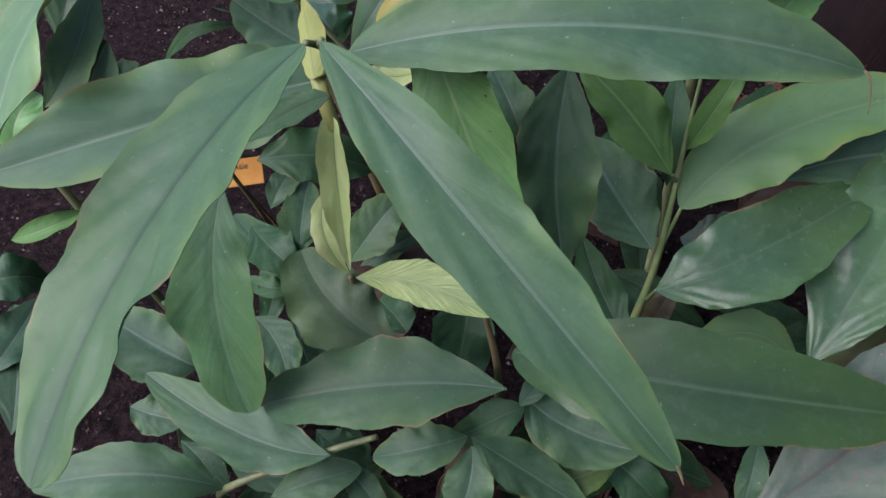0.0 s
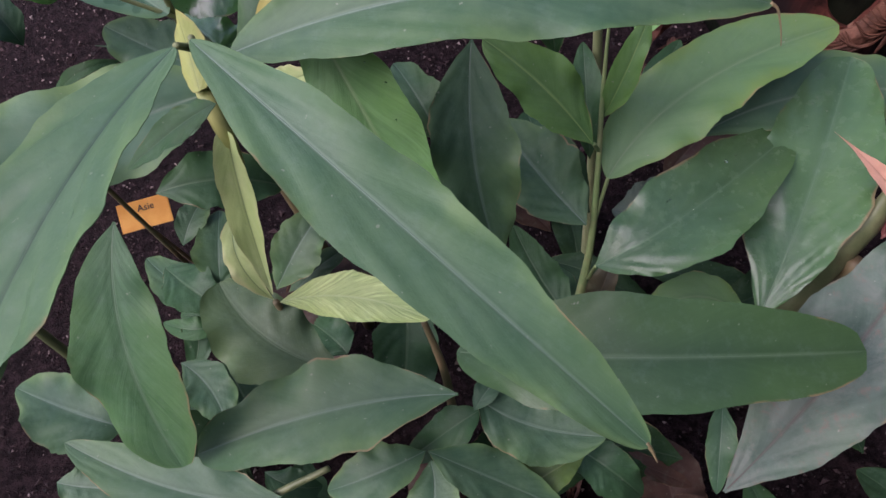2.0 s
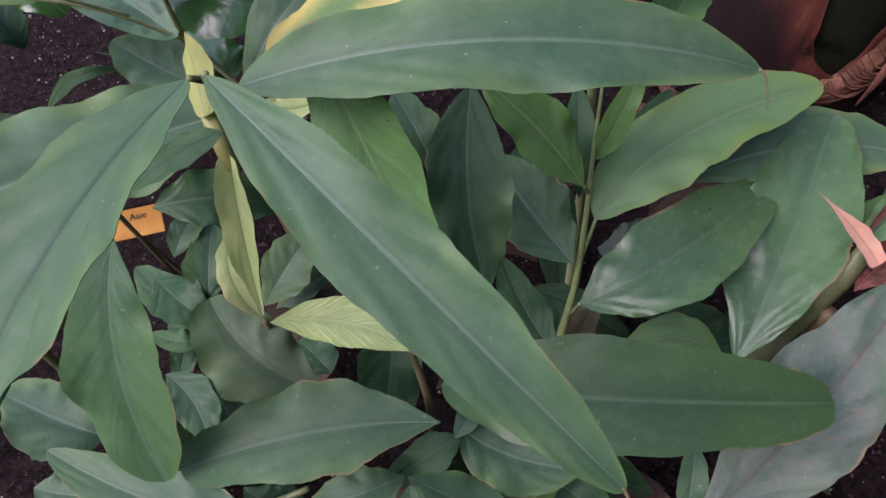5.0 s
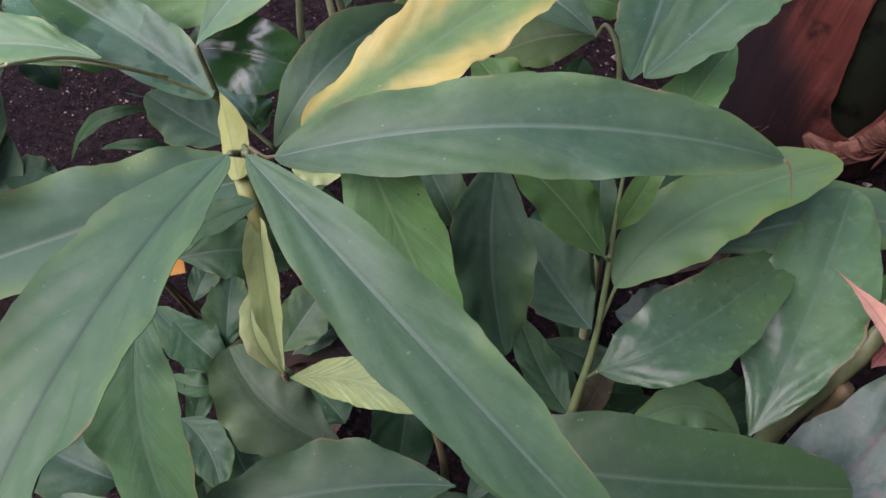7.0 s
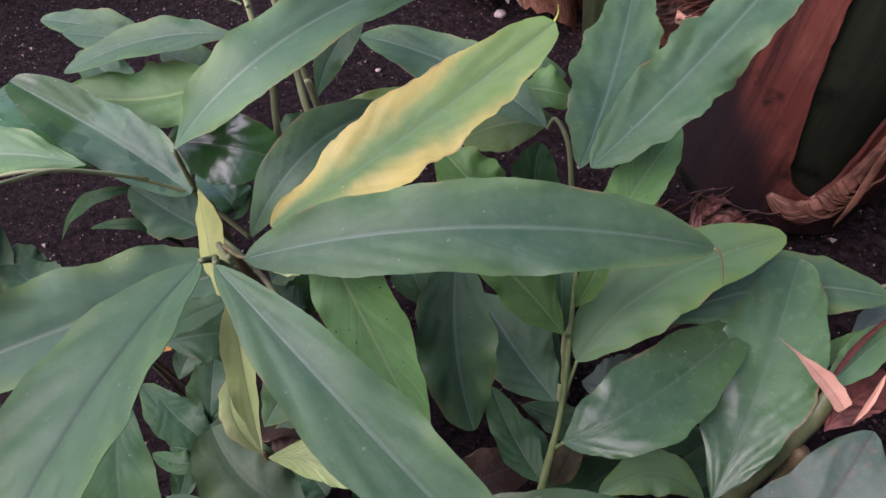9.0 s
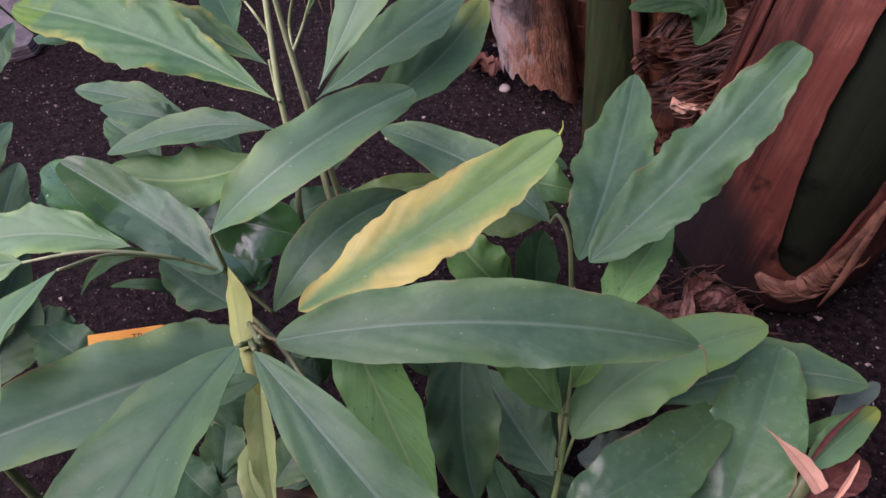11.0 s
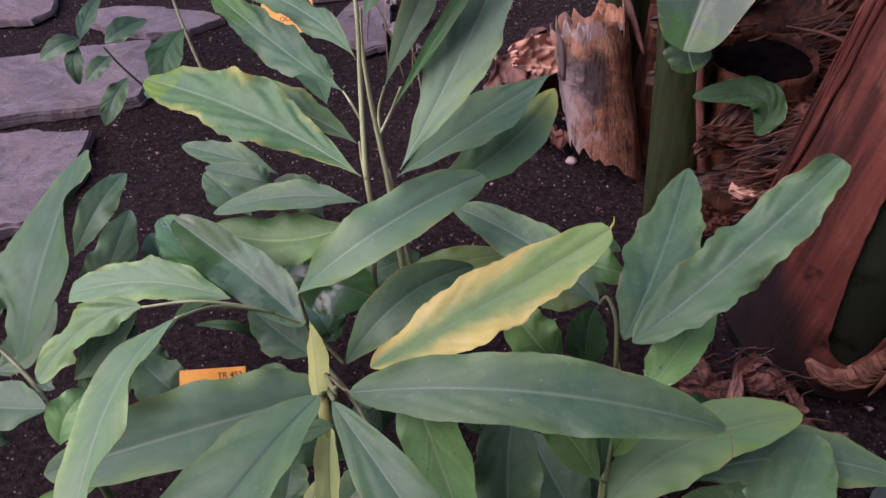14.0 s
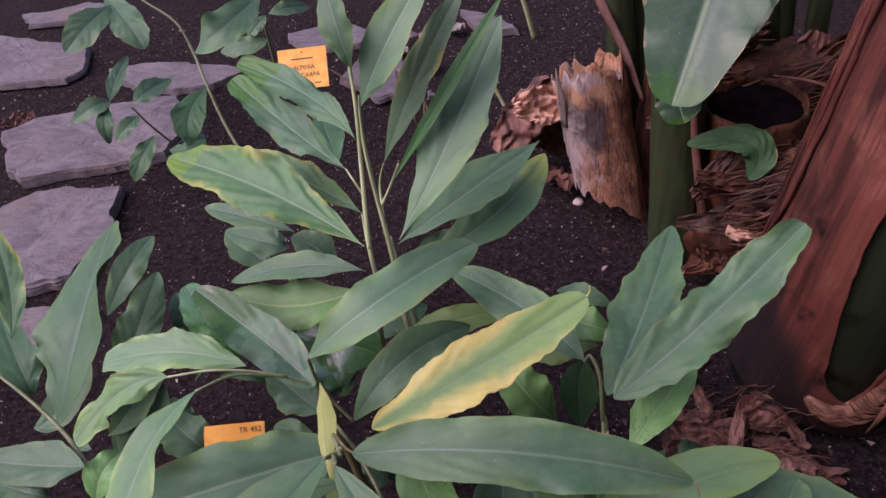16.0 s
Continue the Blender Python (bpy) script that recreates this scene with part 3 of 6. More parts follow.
# ---- ground ----
def ground_height(x, y):
    p = Vector((x, y, 0.0))
    near = max(0.0, 1 - (abs(x) + abs(y)) / 14)
    return near * (0.035 * noise.noise(p * 1.1) + 0.012 * noise.noise(p * 5.0) + 0.005 * noise.noise(p * 17.0)) - 0.012


def build_ground():
    line = np.sinh(np.linspace(-5.2, 5.2, 261)) * 0.55
    side = len(line)
    verts = [(x, y + 1.6, ground_height(x, y + 1.6)) for y in line for x in line]
    faces = [(r * side + c, r * side + c + 1, (r + 1) * side + c + 1, (r + 1) * side + c) for r in range(side - 1) for c in range(side - 1)]
    return tagged(part("ground", verts, faces, SOIL), "dark damp potting soil with bark crumbs", "soil", kind="structure")


build_ground()


def wall(name, x0, y0, x1, y1, tall, label):
    """An added block, out of sight, that cuts off light and closes the place."""
    verts = [(x, y, z) for z in (-0.1, tall) for x, y in ((x0, y0), (x1, y0), (x1, y1), (x0, y1))]
    faces = [(0, 3, 2, 1), (4, 5, 6, 7), (0, 1, 5, 4), (1, 2, 6, 5), (2, 3, 7, 6), (3, 0, 4, 7)]
    return tagged(part(name, verts, faces, LIGHT_BLOCK, smooth=False), label, "wall", kind="structure")


# made-up blocks out of view that hold back skylight from south and east
wall("light_block_south", -3.0, -1.15, 2.95, -0.95, 2.3, "unseen dull green block added to cut light from behind the camera")
wall("light_block_east", 2.75, -0.95, 2.95, 6.0, 3.4, "unseen dull green block added to cut light beyond the trunks")


def build_crumbs():
    """Loose bark crumbs and perlite that lie on the soil."""
    rng = random.Random(11)
    verts, faces = [], []
    shape = [(1, 0, 0), (-0.5, 0.8, 0.1), (-0.6, -0.7, 0), (0.1, 0.1, 0.8), (0, 0, -0.5)]
    for _ in range(52000):
        x, y = rng.uniform(-2.4, 1.7), rng.uniform(0.15, 4.2)
        size = rng.uniform(0.0015, 0.0048) * (1 if rng.random() < 0.96 else 2.0)
        z = ground_height(x, y) + size * 0.3
        turn = Euler((rng.uniform(-0.7, 0.7), rng.uniform(-0.7, 0.7), rng.uniform(0, 6.28))).to_matrix()
        long = rng.uniform(0.7, 1.7)
        k = len(verts)
        verts += [Vector((x, y, z)) + turn @ Vector((a * size * long, b * size, c * size)) for a, b, c in shape]
        faces += [(k, k + 1, k + 3), (k + 1, k + 2, k + 3), (k + 2, k, k + 3), (k + 1, k, k + 4), (k + 2, k + 1, k + 4), (k, k + 2, k + 4)]
    return tagged(part("soil_crumbs", verts, faces, CRUMBS, smooth=False), "scattered bark crumbs and pale grit on soil", "soil crumbs", kind="stuff")


build_crumbs()


def slab(outline, thick, label, seed):
    """A split slate slab: layered, chipped sides and an uneven top."""
    rng = random.Random(seed)
    cx, cy = sum(p[0] for p in outline) / len(outline), sum(p[1] for p in outline) / len(outline)
    edge = []
    for a, b in zip(outline, outline[1:] + outline[:1]):
        for k in range(12):
            s = k / 12
            x, y = a[0] + (b[0] - a[0]) * s, a[1] + (b[1] - a[1]) * s
            p = Vector((x, y, seed * 2.0))
            shift = 0.030 * noise.noise(p * 5) + 0.016 * noise.noise(p * 17)
            edge.append((x + shift, y + 0.8 * shift + 0.006 * noise.noise(p * 31)))
    count, verts, faces = len(edge), [], []
    tilt = (rng.uniform(-0.02, 0.02), rng.uniform(-0.02, 0.02))

    def top(x, y):
        p = Vector((x, y, seed * 3.1))
        return thick + tilt[0] * (x - cx) + tilt[1] * (y - cy) + 0.010 * noise.noise(p * 3.5) + 0.005 * noise.noise(p * 11) + 0.003 * noise.noise(p * 27)

    # split layers, each stepping back from the one below, then the top
    levels = [(0, -0.03, 0), (0, 0.22, 0), (1, 0.24, 0), (1, 0.45, 0), (2, 0.47, 0), (2, 0.72, 0), (3, 0.75, 0), (3, 1.0, 0.99), (3, 1.0, 0.93), (3, 1.0, 0.75), (3, 1.0, 0.5), (3, 1.0, 0.25)]
    for layer, level, on_top in levels:
        for x, y in edge:
            step = 0.004 * layer + sum(0.045 * max(0.0, noise.noise(Vector((x * 5, y * 5, k * 3.3 + seed)))) for k in range(1, layer + 1))
            k = (1 - step) * (on_top or 1.0) + (0.008 * noise.noise(Vector((x * 25, y * 25, layer * 4 + seed))) if not on_top else 0)
            px, py = cx + (x - cx) * k, cy + (y - cy) * k
            verts.append((px, py, top(px, py) * level))
    for lvl in range(len(levels) - 1):
        for j in range(count):
            n = (j + 1) % count
            faces.append((lvl * count + j, lvl * count + n, (lvl + 1) * count + n, (lvl + 1) * count + j))
    verts.append((cx, cy, top(cx, cy)))
    base = (len(levels) - 1) * count
    faces += [(base + j, base + (j + 1) % count, len(verts) - 1) for j in range(count)]
    ob = part("slate_slab", verts, faces, SLATE, smooth=False)
    return tagged(ob, label, "stone slab", group="slate slabs on the soil")


slab([(-2.64, 4.12), (-2.46, 4.08), (-2.02, 3.89), (-1.84, 3.80), (-1.76, 3.54), (-1.83, 3.43), (-2.16, 3.45), (-2.37, 3.49)], 0.035, "grey purple slate slab lying flat on soil", 1)
slab([(-1.63, 3.51), (-1.31, 3.51), (-0.96, 3.39), (-0.89, 3.29), (-1.02, 3.19), (-1.21, 3.19), (-1.41, 3.25)], 0.030, "narrow grey slate slab lying on soil", 2)
slab([(-1.92, 2.93), (-1.80, 3.02), (-1.48, 3.09), (-1.16, 3.10), (-1.09, 2.94), (-1.04, 2.73), (-1.08, 2.61), (-1.27, 2.57), (-1.63, 2.53), (-1.75, 2.65)], 0.045, "large layered grey slate slab with chipped edge", 3)
slab([(-1.65, 2.37), (-1.54, 2.44), (-1.39, 2.45), (-1.19, 2.43), (-1.13, 2.16), (-1.14, 2.10), (-1.17, 1.90), (-1.31, 1.86), (-1.49, 1.86), (-1.69, 2.18)], 0.040, "large reddish grey slate slab beside leaves", 4)
slab([(-2.50, 4.41), (-2.23, 4.42), (-2.06, 4.47), (-1.76, 4.32), (-2.01, 4.21), (-2.38, 4.24)], 0.03, "thin far slate slab lying on soil", 5)
slab([(-1.62, 1.50), (-1.16, 1.55), (-1.19, 1.77), (-1.48, 1.82), (-1.70, 1.75)], 0.03, "grey slate slab half hidden by leaves", 6)
slab([(-0.62, 3.47), (-0.35, 3.45), (-0.22, 3.55), (-0.48, 3.76), (-0.72, 3.68)], 0.03, "small grey slate slab behind the tag", 7)
slab([(-0.40, 3.12), (-0.24, 2.88), (-0.11, 2.94), (-0.11, 3.20), (-0.15, 3.38), (-0.32, 3.36)], 0.03, "small grey slate piece beside stems", 8)
slab([(0.24, 3.42), (0.43, 3.41), (0.33, 3.60), (0.14, 3.72)], 0.03, "small bluish slate piece on soil", 9)


def pebble(x, y, size, label, seed):
    rng = random.Random(seed)
    bm = bmesh.new()
    bmesh.ops.create_icosphere(bm, subdivisions=2, radius=size)
    for v in bm.verts:
        v.co *= 1 + 0.25 * noise.noise(v.co * 60 + Vector((seed, 0, 0)))
        v.co = Vector((v.co.x * 1.2 + x, v.co.y + y, v.co.z * 0.7 + ground_height(x, y) + size * 0.5))
    verts, faces = [v.co.copy() for v in bm.verts], [tuple(v.index for v in f.verts) for f in bm.faces]
    bm.free()
    return tagged(part("pebble", verts, faces, PEBBLE), label, "pebble", group="pebbles on the soil")


PEBBLE_NODES = Nodes("pebble_stone")
PEBBLE = PEBBLE_NODES.done(PEBBLE_NODES.mix(PEBBLE_NODES.noise(80.0), (0.36, 0.27, 0.25), (0.55, 0.44, 0.42)), 0.7)
pebble(0.433, 2.217, 0.016, "small pinkish white pebble on dark soil", 1)
pebble(0.508, 2.09, 0.016, "brownish pebble on dark soil", 2)
pebble(0.52, 2.33, 0.008, "tiny white pebble on dark soil", 3)
pebble(0.13, 1.93, 0.007, "tiny pale pebble on dark soil", 4)


# ---- plants: gingers with lance-shaped leaves ----
GINGER = "ginger shoots in the bed"
plant_a = thing("ginger_plant", "tall arching ginger with long grey-green leaves", "plant", (-0.02, 0.80, 0), GINGER)
tube("stem", ((-0.02, 0.80, -0.02), (-0.05, 0.84, 0.30), (-0.072, 0.855, 0.54), (-0.074, 0.852, 0.62)), (0.010, 0.009, 0.009, 0.010), STALK_BROWN, plant_a)
tube("stem", ((-0.074, 0.852, 0.60), (-0.078, 0.845, 0.605), (-0.055, 0.785, 0.615), (-0.015, 0.70, 0.675)), (0.006, 0.0042, 0.0034, 0.003), STALK_OLIVE, plant_a)
tube("stem", ((-0.02, 0.70, 0.715), (0.0, 0.65, 0.74), (0.004, 0.628, 0.77), (0.005, 0.612, 0.797)), (0.003, 0.003, 0.0026, 0.0018), STALK_OLIVE, plant_a)
tube("stem", ((-0.055, 0.80, 0.62), (-0.005, 0.72, 0.65), (0.03, 0.66, 0.64), (0.05, 0.62, 0.60)), (0.003, 0.0032, 0.003, 0.002), STALK_OLIVE, plant_a)
leaf(plant_a, "groove", (-0.002, 0.602, 0.805), (-0.104, 0.451, 0.793), (-0.185, 0.295, 0.723), 0.119, (-0.31, -0.07, 0.95), blunt=.62, tip_blunt=.44, fold=.14, wave=1.4, pucker=2.2)
leaf(plant_a, "green", (0.020, 0.576, 0.828), (0.137, 0.418, 0.779), (0.243, 0.296, 0.693), 0.066, (0.07, -0.38, 0.92), blunt=.74, tip_blunt=.56, peak=.86, fold=.12)
leaf(plant_a, "pale2", (-0.032, 0.702, 0.669), (-0.135, 0.666, 0.684), (-0.338, 0.591, 0.700), 0.105, (0.24, -0.44, 0.87), blunt=.5, peak=1.1, wave=1.6)
leaf(plant_a, "green", (0.021, 0.637, 0.760), (0.224, 0.594, 0.801), (0.423, 0.574, 0.745), 0.082, (-0.03, -0.40, 0.92), blunt=.6, peak=.95, fold=.1)
leaf(plant_a, "yellow", (0.040, 0.683, 0.746), (0.183, 0.738, 0.785), (0.333, 0.792, 0.843), 0.082, (-0.12, -0.45, 0.88), blunt=.62, wave=3.2, pucker=.5, tip_blunt=.42, twist=20)
leaf(plant_a, "green", (-0.022, 0.800, 0.608), (0.066, 0.845, 0.688), (0.168, 0.933, 0.660), 0.075, (0.05, -0.42, 0.90))
leaf(plant_a, "pale2", (-0.063, 0.813, 0.746), (0.059, 0.832, 0.834), (0.190, 0.976, 0.797), 0.080, (0.07, -0.39, 0.92), blunt=.9, tip_blunt=.45, peak=1.05)
leaf(plant_a, "wet", (-0.070, 0.819, 0.676), (-0.155, 0.891, 0.713), (-0.272, 0.980, 0.749), 0.078, (0.08, -0.32, 0.94), blunt=.62, tip_blunt=.4, wave=1.0)
leaf(plant_a, "pale", (-0.242, 0.763, 0.788), (-0.325, 0.770, 0.756), (-0.417, 0.746, 0.680), 0.052, (-0.39, -0.57, 0.72), wave=4.2, tip_blunt=.3)
leaf(plant_a, "pale", (-0.148, 0.799, 0.757), (-0.257, 0.824, 0.772), (-0.379, 0.838, 0.746), 0.062, (-0.20, -0.32, 0.91), wave=3.5, tip_blunt=.24)
leaf(plant_a, "pale", (-0.157, 0.677, 0.855), (-0.198, 0.572, 0.852), (-0.205, 0.421, 0.806), 0.066, (-0.35, -0.14, 0.93), wave=1.8)
leaf(plant_a, "dark", (0.003, 0.607, 0.742), (-0.037, 0.616, 0.720), (-0.099, 0.621, 0.680), 0.027, (-0.51, -0.45, 0.73))
leaf(plant_a, "bright", (0.082, 0.672, 0.770), (0.111, 0.600, 0.693), (0.147, 0.531, 0.580), 0.074, (-0.14, -0.90, 0.40), blunt=.7, peak=1.05, tip_blunt=.5, wave=1.2, drops=(.2, .95, 14))
leaf(plant_a, "limepale", (-0.023, 0.669, 0.651), (-0.033, 0.633, 0.581), (-0.038, 0.586, 0.490), 0.035, (-0.30, -0.80, 0.50), blunt=.34, tip_blunt=.8, fold=.55, wave=1.6, peak=.8)
leaf(plant_a, "limepale", (-0.058, 0.664, 0.538), (-0.066, 0.624, 0.511), (-0.046, 0.598, 0.461), 0.034, (-0.25, -0.80, 0.55), blunt=.8, tip_blunt=.9, fold=.12, wave=1.4)
leaf(plant_a, "limedeep", (-0.032, 0.684, 0.690), (-0.043, 0.748, 0.697), (-0.066, 0.833, 0.671), 0.029, (-0.20, -0.45, 0.87), blunt=.35, tip_blunt=1.15, peak=.82, fold=-.35, wave=1.5)
tube("sheath", ((-0.064, 0.829, 0.664), (-0.051, 0.796, 0.671), (-0.042, 0.754, 0.677), (-0.036, 0.712, 0.680), (-0.030, 0.684, 0.672), (-0.026, 0.668, 0.640), (-0.026, 0.662, 0.610)), (0.0022, 0.006, 0.0075, 0.0078, 0.0078, 0.0075, 0.005), SHEATH, plant_a, "yellow-green leaf sheath round the stem", sides=22, flat=0.7, rough=0.012)
leaf(plant_a, "limepale", (0.067, 0.712, 0.659), (0.038, 0.705, 0.662), (0.013, 0.710, 0.670), 0.026, (0.0, -0.45, 0.9))
leaf(plant_a, "green", (-0.075, 0.824, 0.605), (-0.123, 0.869, 0.601), (-0.185, 0.931, 0.600), 0.074, (-0.19, -0.15, 0.97))
leaf(plant_a, "slick", (-0.204, 0.909, 0.660), (-0.260, 0.960, 0.700), (-0.331, 1.060, 0.690), 0.070, (0.03, -0.17, 0.98), blunt=.5, drops=(.3, .95, 16))
leaf(plant_a, "green", (0.028, 0.731, 0.550), (0.012, 0.735, 0.560), (-0.013, 0.756, 0.570), 0.037, (0.20, -0.38, 0.90))
leaf(plant_a, "green", (-0.005, 0.752, 0.580), (0.014, 0.749, 0.600), (0.043, 0.755, 0.600), 0.031, (-0.31, -0.46, 0.83))
leaf(plant_a, "grass", (-0.582, 1.333, 0.120), (-0.467, 1.293, 0.250), (-0.369, 1.310, 0.250), 0.030, (-0.49, -0.51, 0.71))
leaf(plant_a, "grass", (-0.317, 1.269, 0.100), (-0.361, 1.237, 0.220), (-0.475, 1.272, 0.200), 0.025, (0.48, -0.44, 0.76))
leaf(plant_a, "grass", (-0.357, 1.309, 0.100), (-0.295, 1.222, 0.300), (-0.391, 1.305, 0.300), 0.018, (0.63, -0.77, 0.09))
petiole(plant_a, (0.005, 0.618, 0.788), (0.0, 0.602, 0.806))
petiole(plant_a, (0.005, 0.618, 0.788), (0.02, 0.58, 0.826))
petiole(plant_a, (0.0, 0.66, 0.74), (-0.032, 0.702, 0.669))
petiole(plant_a, (-0.012, 0.69, 0.722), (0.021, 0.640, 0.758), 0.0018, -0.006, STALK_BROWN)
petiole(plant_a, (-0.06, 0.82, 0.66), (-0.022, 0.80, 0.608))
petiole(plant_a, (-0.07, 0.835, 0.65), (-0.063, 0.813, 0.746))
tube("petiole", ((-0.065, 0.83, 0.66), (-0.12, 0.80, 0.735), (-0.18, 0.775, 0.78), (-0.242, 0.763, 0.788)), (0.0024, 0.0021, 0.0019, 0.0016), STALK, plant_a)
tube("petiole", ((-0.10, 0.805, 0.72), (-0.14, 0.745, 0.80), (-0.16, 0.683, 0.849)), (0.0021, 0.0018, 0.0015), STALK, plant_a)

tube("dry_tip", ((0.421, 0.575, 0.746), (0.4255, 0.570, 0.742), (0.4265, 0.560, 0.730), (0.4255, 0.553, 0.722)), (0.0016, 0.0010, 0.0007, 0.0004), STALK_BROWN, plant_a, "brown withered leaf tip", sides=6, steps=4)
tube("dry_tip", ((0.332, 0.792, 0.843), (0.336, 0.794, 0.850), (0.336, 0.796, 0.858)), (0.0014, 0.0010, 0.0004), STALK_YELLOW, plant_a, "withered leaf tip", sides=6, steps=4)
tube("dry_tip", ((0.241, 0.299, 0.694), (0.2435, 0.294, 0.691), (0.245, 0.288, 0.687)), (0.0018, 0.0012, 0.0004), STALK_BROWN, plant_a, "brown withered leaf tip", sides=6, steps=4)

plant_b = thing("ginger_plant", "ginger shoot with fresh green stem and broad leaves", "plant", (0.25, 0.53, 0), GINGER)
tube("stem", ((0.25, 0.52, -0.02), (0.272, 0.55, 0.30), (0.302, 0.590, 0.43), (0.317, 0.624, 0.51), (0.333, 0.67, 0.585), (0.350, 0.712, 0.66)), (0.0090, 0.0062, 0.0042, 0.0031, 0.0023, 0.0013), STALK_GREEN, plant_b)
petiole(plant_b, (0.309, 0.603, 0.46), (0.328, 0.622, 0.511), 0.0022, 0.0, STALK_GREEN)
petiole(plant_b, (0.296, 0.572, 0.40), (0.294, 0.546, 0.470), 0.0022, 0.0, STALK_GREEN)
petiole(plant_b, (0.322, 0.640, 0.535), (0.311, 0.624, 0.568), 0.0022, 0.0, STALK_GREEN)
leaf(plant_b, "freshtip", (0.327, 0.621, 0.511), (0.432, 0.673, 0.560), (0.596, 0.709, 0.562), 0.090, (-0.08, -0.29, 0.95), blunt=.66, tip_blunt=.5, wave=1.3)
leaf(plant_b, "bright3", (0.310, 0.623, 0.569), (0.271, 0.659, 0.624), (0.225, 0.701, 0.660), 0.059, (0.15, -0.68, 0.72))
leaf(plant_b, "green", (0.298, 0.594, 0.475), (0.265, 0.659, 0.492), (0.236, 0.744, 0.500), 0.087, (-0.14, -0.22, 0.97))
leaf(plant_b, "green", (0.215, 0.703, 0.660), (0.194, 0.625, 0.593), (0.198, 0.564, 0.500), 0.085, (-0.08, -0.75, 0.66))
leaf(plant_b, "bright3", (0.332, 0.662, 0.558), (0.351, 0.663, 0.612), (0.376, 0.681, 0.660), 0.030, (-0.60, -0.70, 0.38))
leaf(plant_b, "sheen", (0.294, 0.546, 0.470), (0.395, 0.565, 0.503), (0.560, 0.665, 0.466), 0.098, (-0.18, -0.29, 0.94), blunt=.95, tip_blunt=.6, pucker=1.3, wave=1.4, drops=(.4, .95, 8))
leaf(plant_b, "sheen", (0.446, 0.474, 0.414), (0.534, 0.578, 0.464), (0.635, 0.718, 0.498), 0.118, (-0.19, -0.19, 0.96), pucker=1.3, wave=1.6, peak=1.12, blunt=.85, tip_blunt=.42)
leaf(plant_b, "pale2", (0.438, 0.665, 0.487), (0.595, 0.693, 0.481), (0.760, 0.679, 0.430), 0.087, (0.18, -0.30, 0.94), wave=2.2)
leaf(plant_b, "fresh2", (0.453, 0.488, 0.370), (0.403, 0.521, 0.398), (0.333, 0.514, 0.380), 0.051, (0.03, -0.25, 0.97))
leaf(plant_b, "wetg", (0.139, 0.448, 0.553), (0.272, 0.392, 0.594), (0.462, 0.372, 0.547), 0.093, (-0.03, -0.24, 0.97), blunt=.6, tip_blunt=.36, wave=.8)
leaf(plant_b, "green", (0.169, 0.775, 0.450), (0.155, 0.799, 0.500), (0.134, 0.870, 0.500), 0.059, (0.01, -0.46, 0.89))
leaf(plant_b, "dark", (0.318, 0.644, 0.420), (0.288, 0.709, 0.450), (0.281, 0.790, 0.450), 0.074, (-0.12, -0.23, 0.97))
leaf(plant_b, "dark", (0.330, 0.689, 0.460), (0.334, 0.723, 0.520), (0.346, 0.781, 0.550), 0.037, (-0.18, -0.67, 0.72))
leaf(plant_b, "dark", (0.345, 0.646, 0.500), (0.388, 0.683, 0.550), (0.440, 0.741, 0.560), 0.037, (-0.19, -0.38, 0.90))
leaf(plant_b, "grey", (0.349, 0.654, 0.400), (0.382, 0.638, 0.420), (0.437, 0.665, 0.420), 0.051, (-0.17, -0.31, 0.94), wave=2.2)
leaf(plant_b, "sheathb", (0.298, 0.582, 0.250), (0.317, 0.588, 0.320), (0.341, 0.614, 0.360), 0.038, (-0.57, -0.70, 0.42))
leaf(plant_b, "green", (0.414, 0.430, 0.300), (0.396, 0.391, 0.300), (0.381, 0.345, 0.260), 0.032, (-0.23, -0.34, 0.91))
plant_c = thing("ginger_plant", "low ginger clump with many overlapping leaves", "plant", (0.0, 0.50, 0), GINGER)
tube("stem", ((0.10, 0.52, -0.02), (0.11, 0.50, 0.25), (0.118, 0.49, 0.42), (0.112, 0.51, 0.505)), (0.008, 0.006, 0.0045, 0.003), STALK_BROWN, plant_c)
tube("stem", ((-0.30, 0.44, -0.02), (-0.28, 0.42, 0.15), (-0.228, 0.40, 0.30), (-0.10, 0.43, 0.33), (-0.03, 0.44, 0.35)), (0.007, 0.006, 0.005, 0.0046, 0.0036), STALK_OLIVE, plant_c)
tube("stem", ((-0.06, 0.63, -0.02), (-0.055, 0.625, 0.2), (-0.056, 0.62, 0.42)), (0.008, 0.006, 0.004), STALK_BROWN, plant_c)
leaf(plant_c, "bright2", (-0.037, 0.589, 0.468), (0.045, 0.552, 0.509), (0.119, 0.502, 0.520), 0.048, (-0.36, -0.08, 0.93))
leaf(plant_c, "streaked", (-0.130, 0.601, 0.641), (-0.160, 0.523, 0.556), (-0.158, 0.446, 0.433), 0.098, (-0.14, -0.79, 0.60), peak=1.12, blunt=.85, tip_blunt=.42, wave=1.3, pucker=.6)
leaf(plant_c, "green", (-0.088, 0.424, 0.340), (-0.197, 0.452, 0.347), (-0.332, 0.534, 0.360), 0.075, (0.04, -0.10, 0.99))
leaf(plant_c, "green", (0.128, 0.455, 0.440), (0.002, 0.467, 0.443), (-0.148, 0.461, 0.420), 0.098, (-0.08, -0.21, 0.97), peak=1.15, blunt=.85, tip_blunt=.5, pucker=.6)
leaf(plant_c, "olivegreen", (0.013, 0.530, 0.379), (-0.075, 0.587, 0.395), (-0.130, 0.676, 0.401), 0.100, (-0.00, -0.14, 0.99), peak=1.1, tip_blunt=.42, pucker=.6)
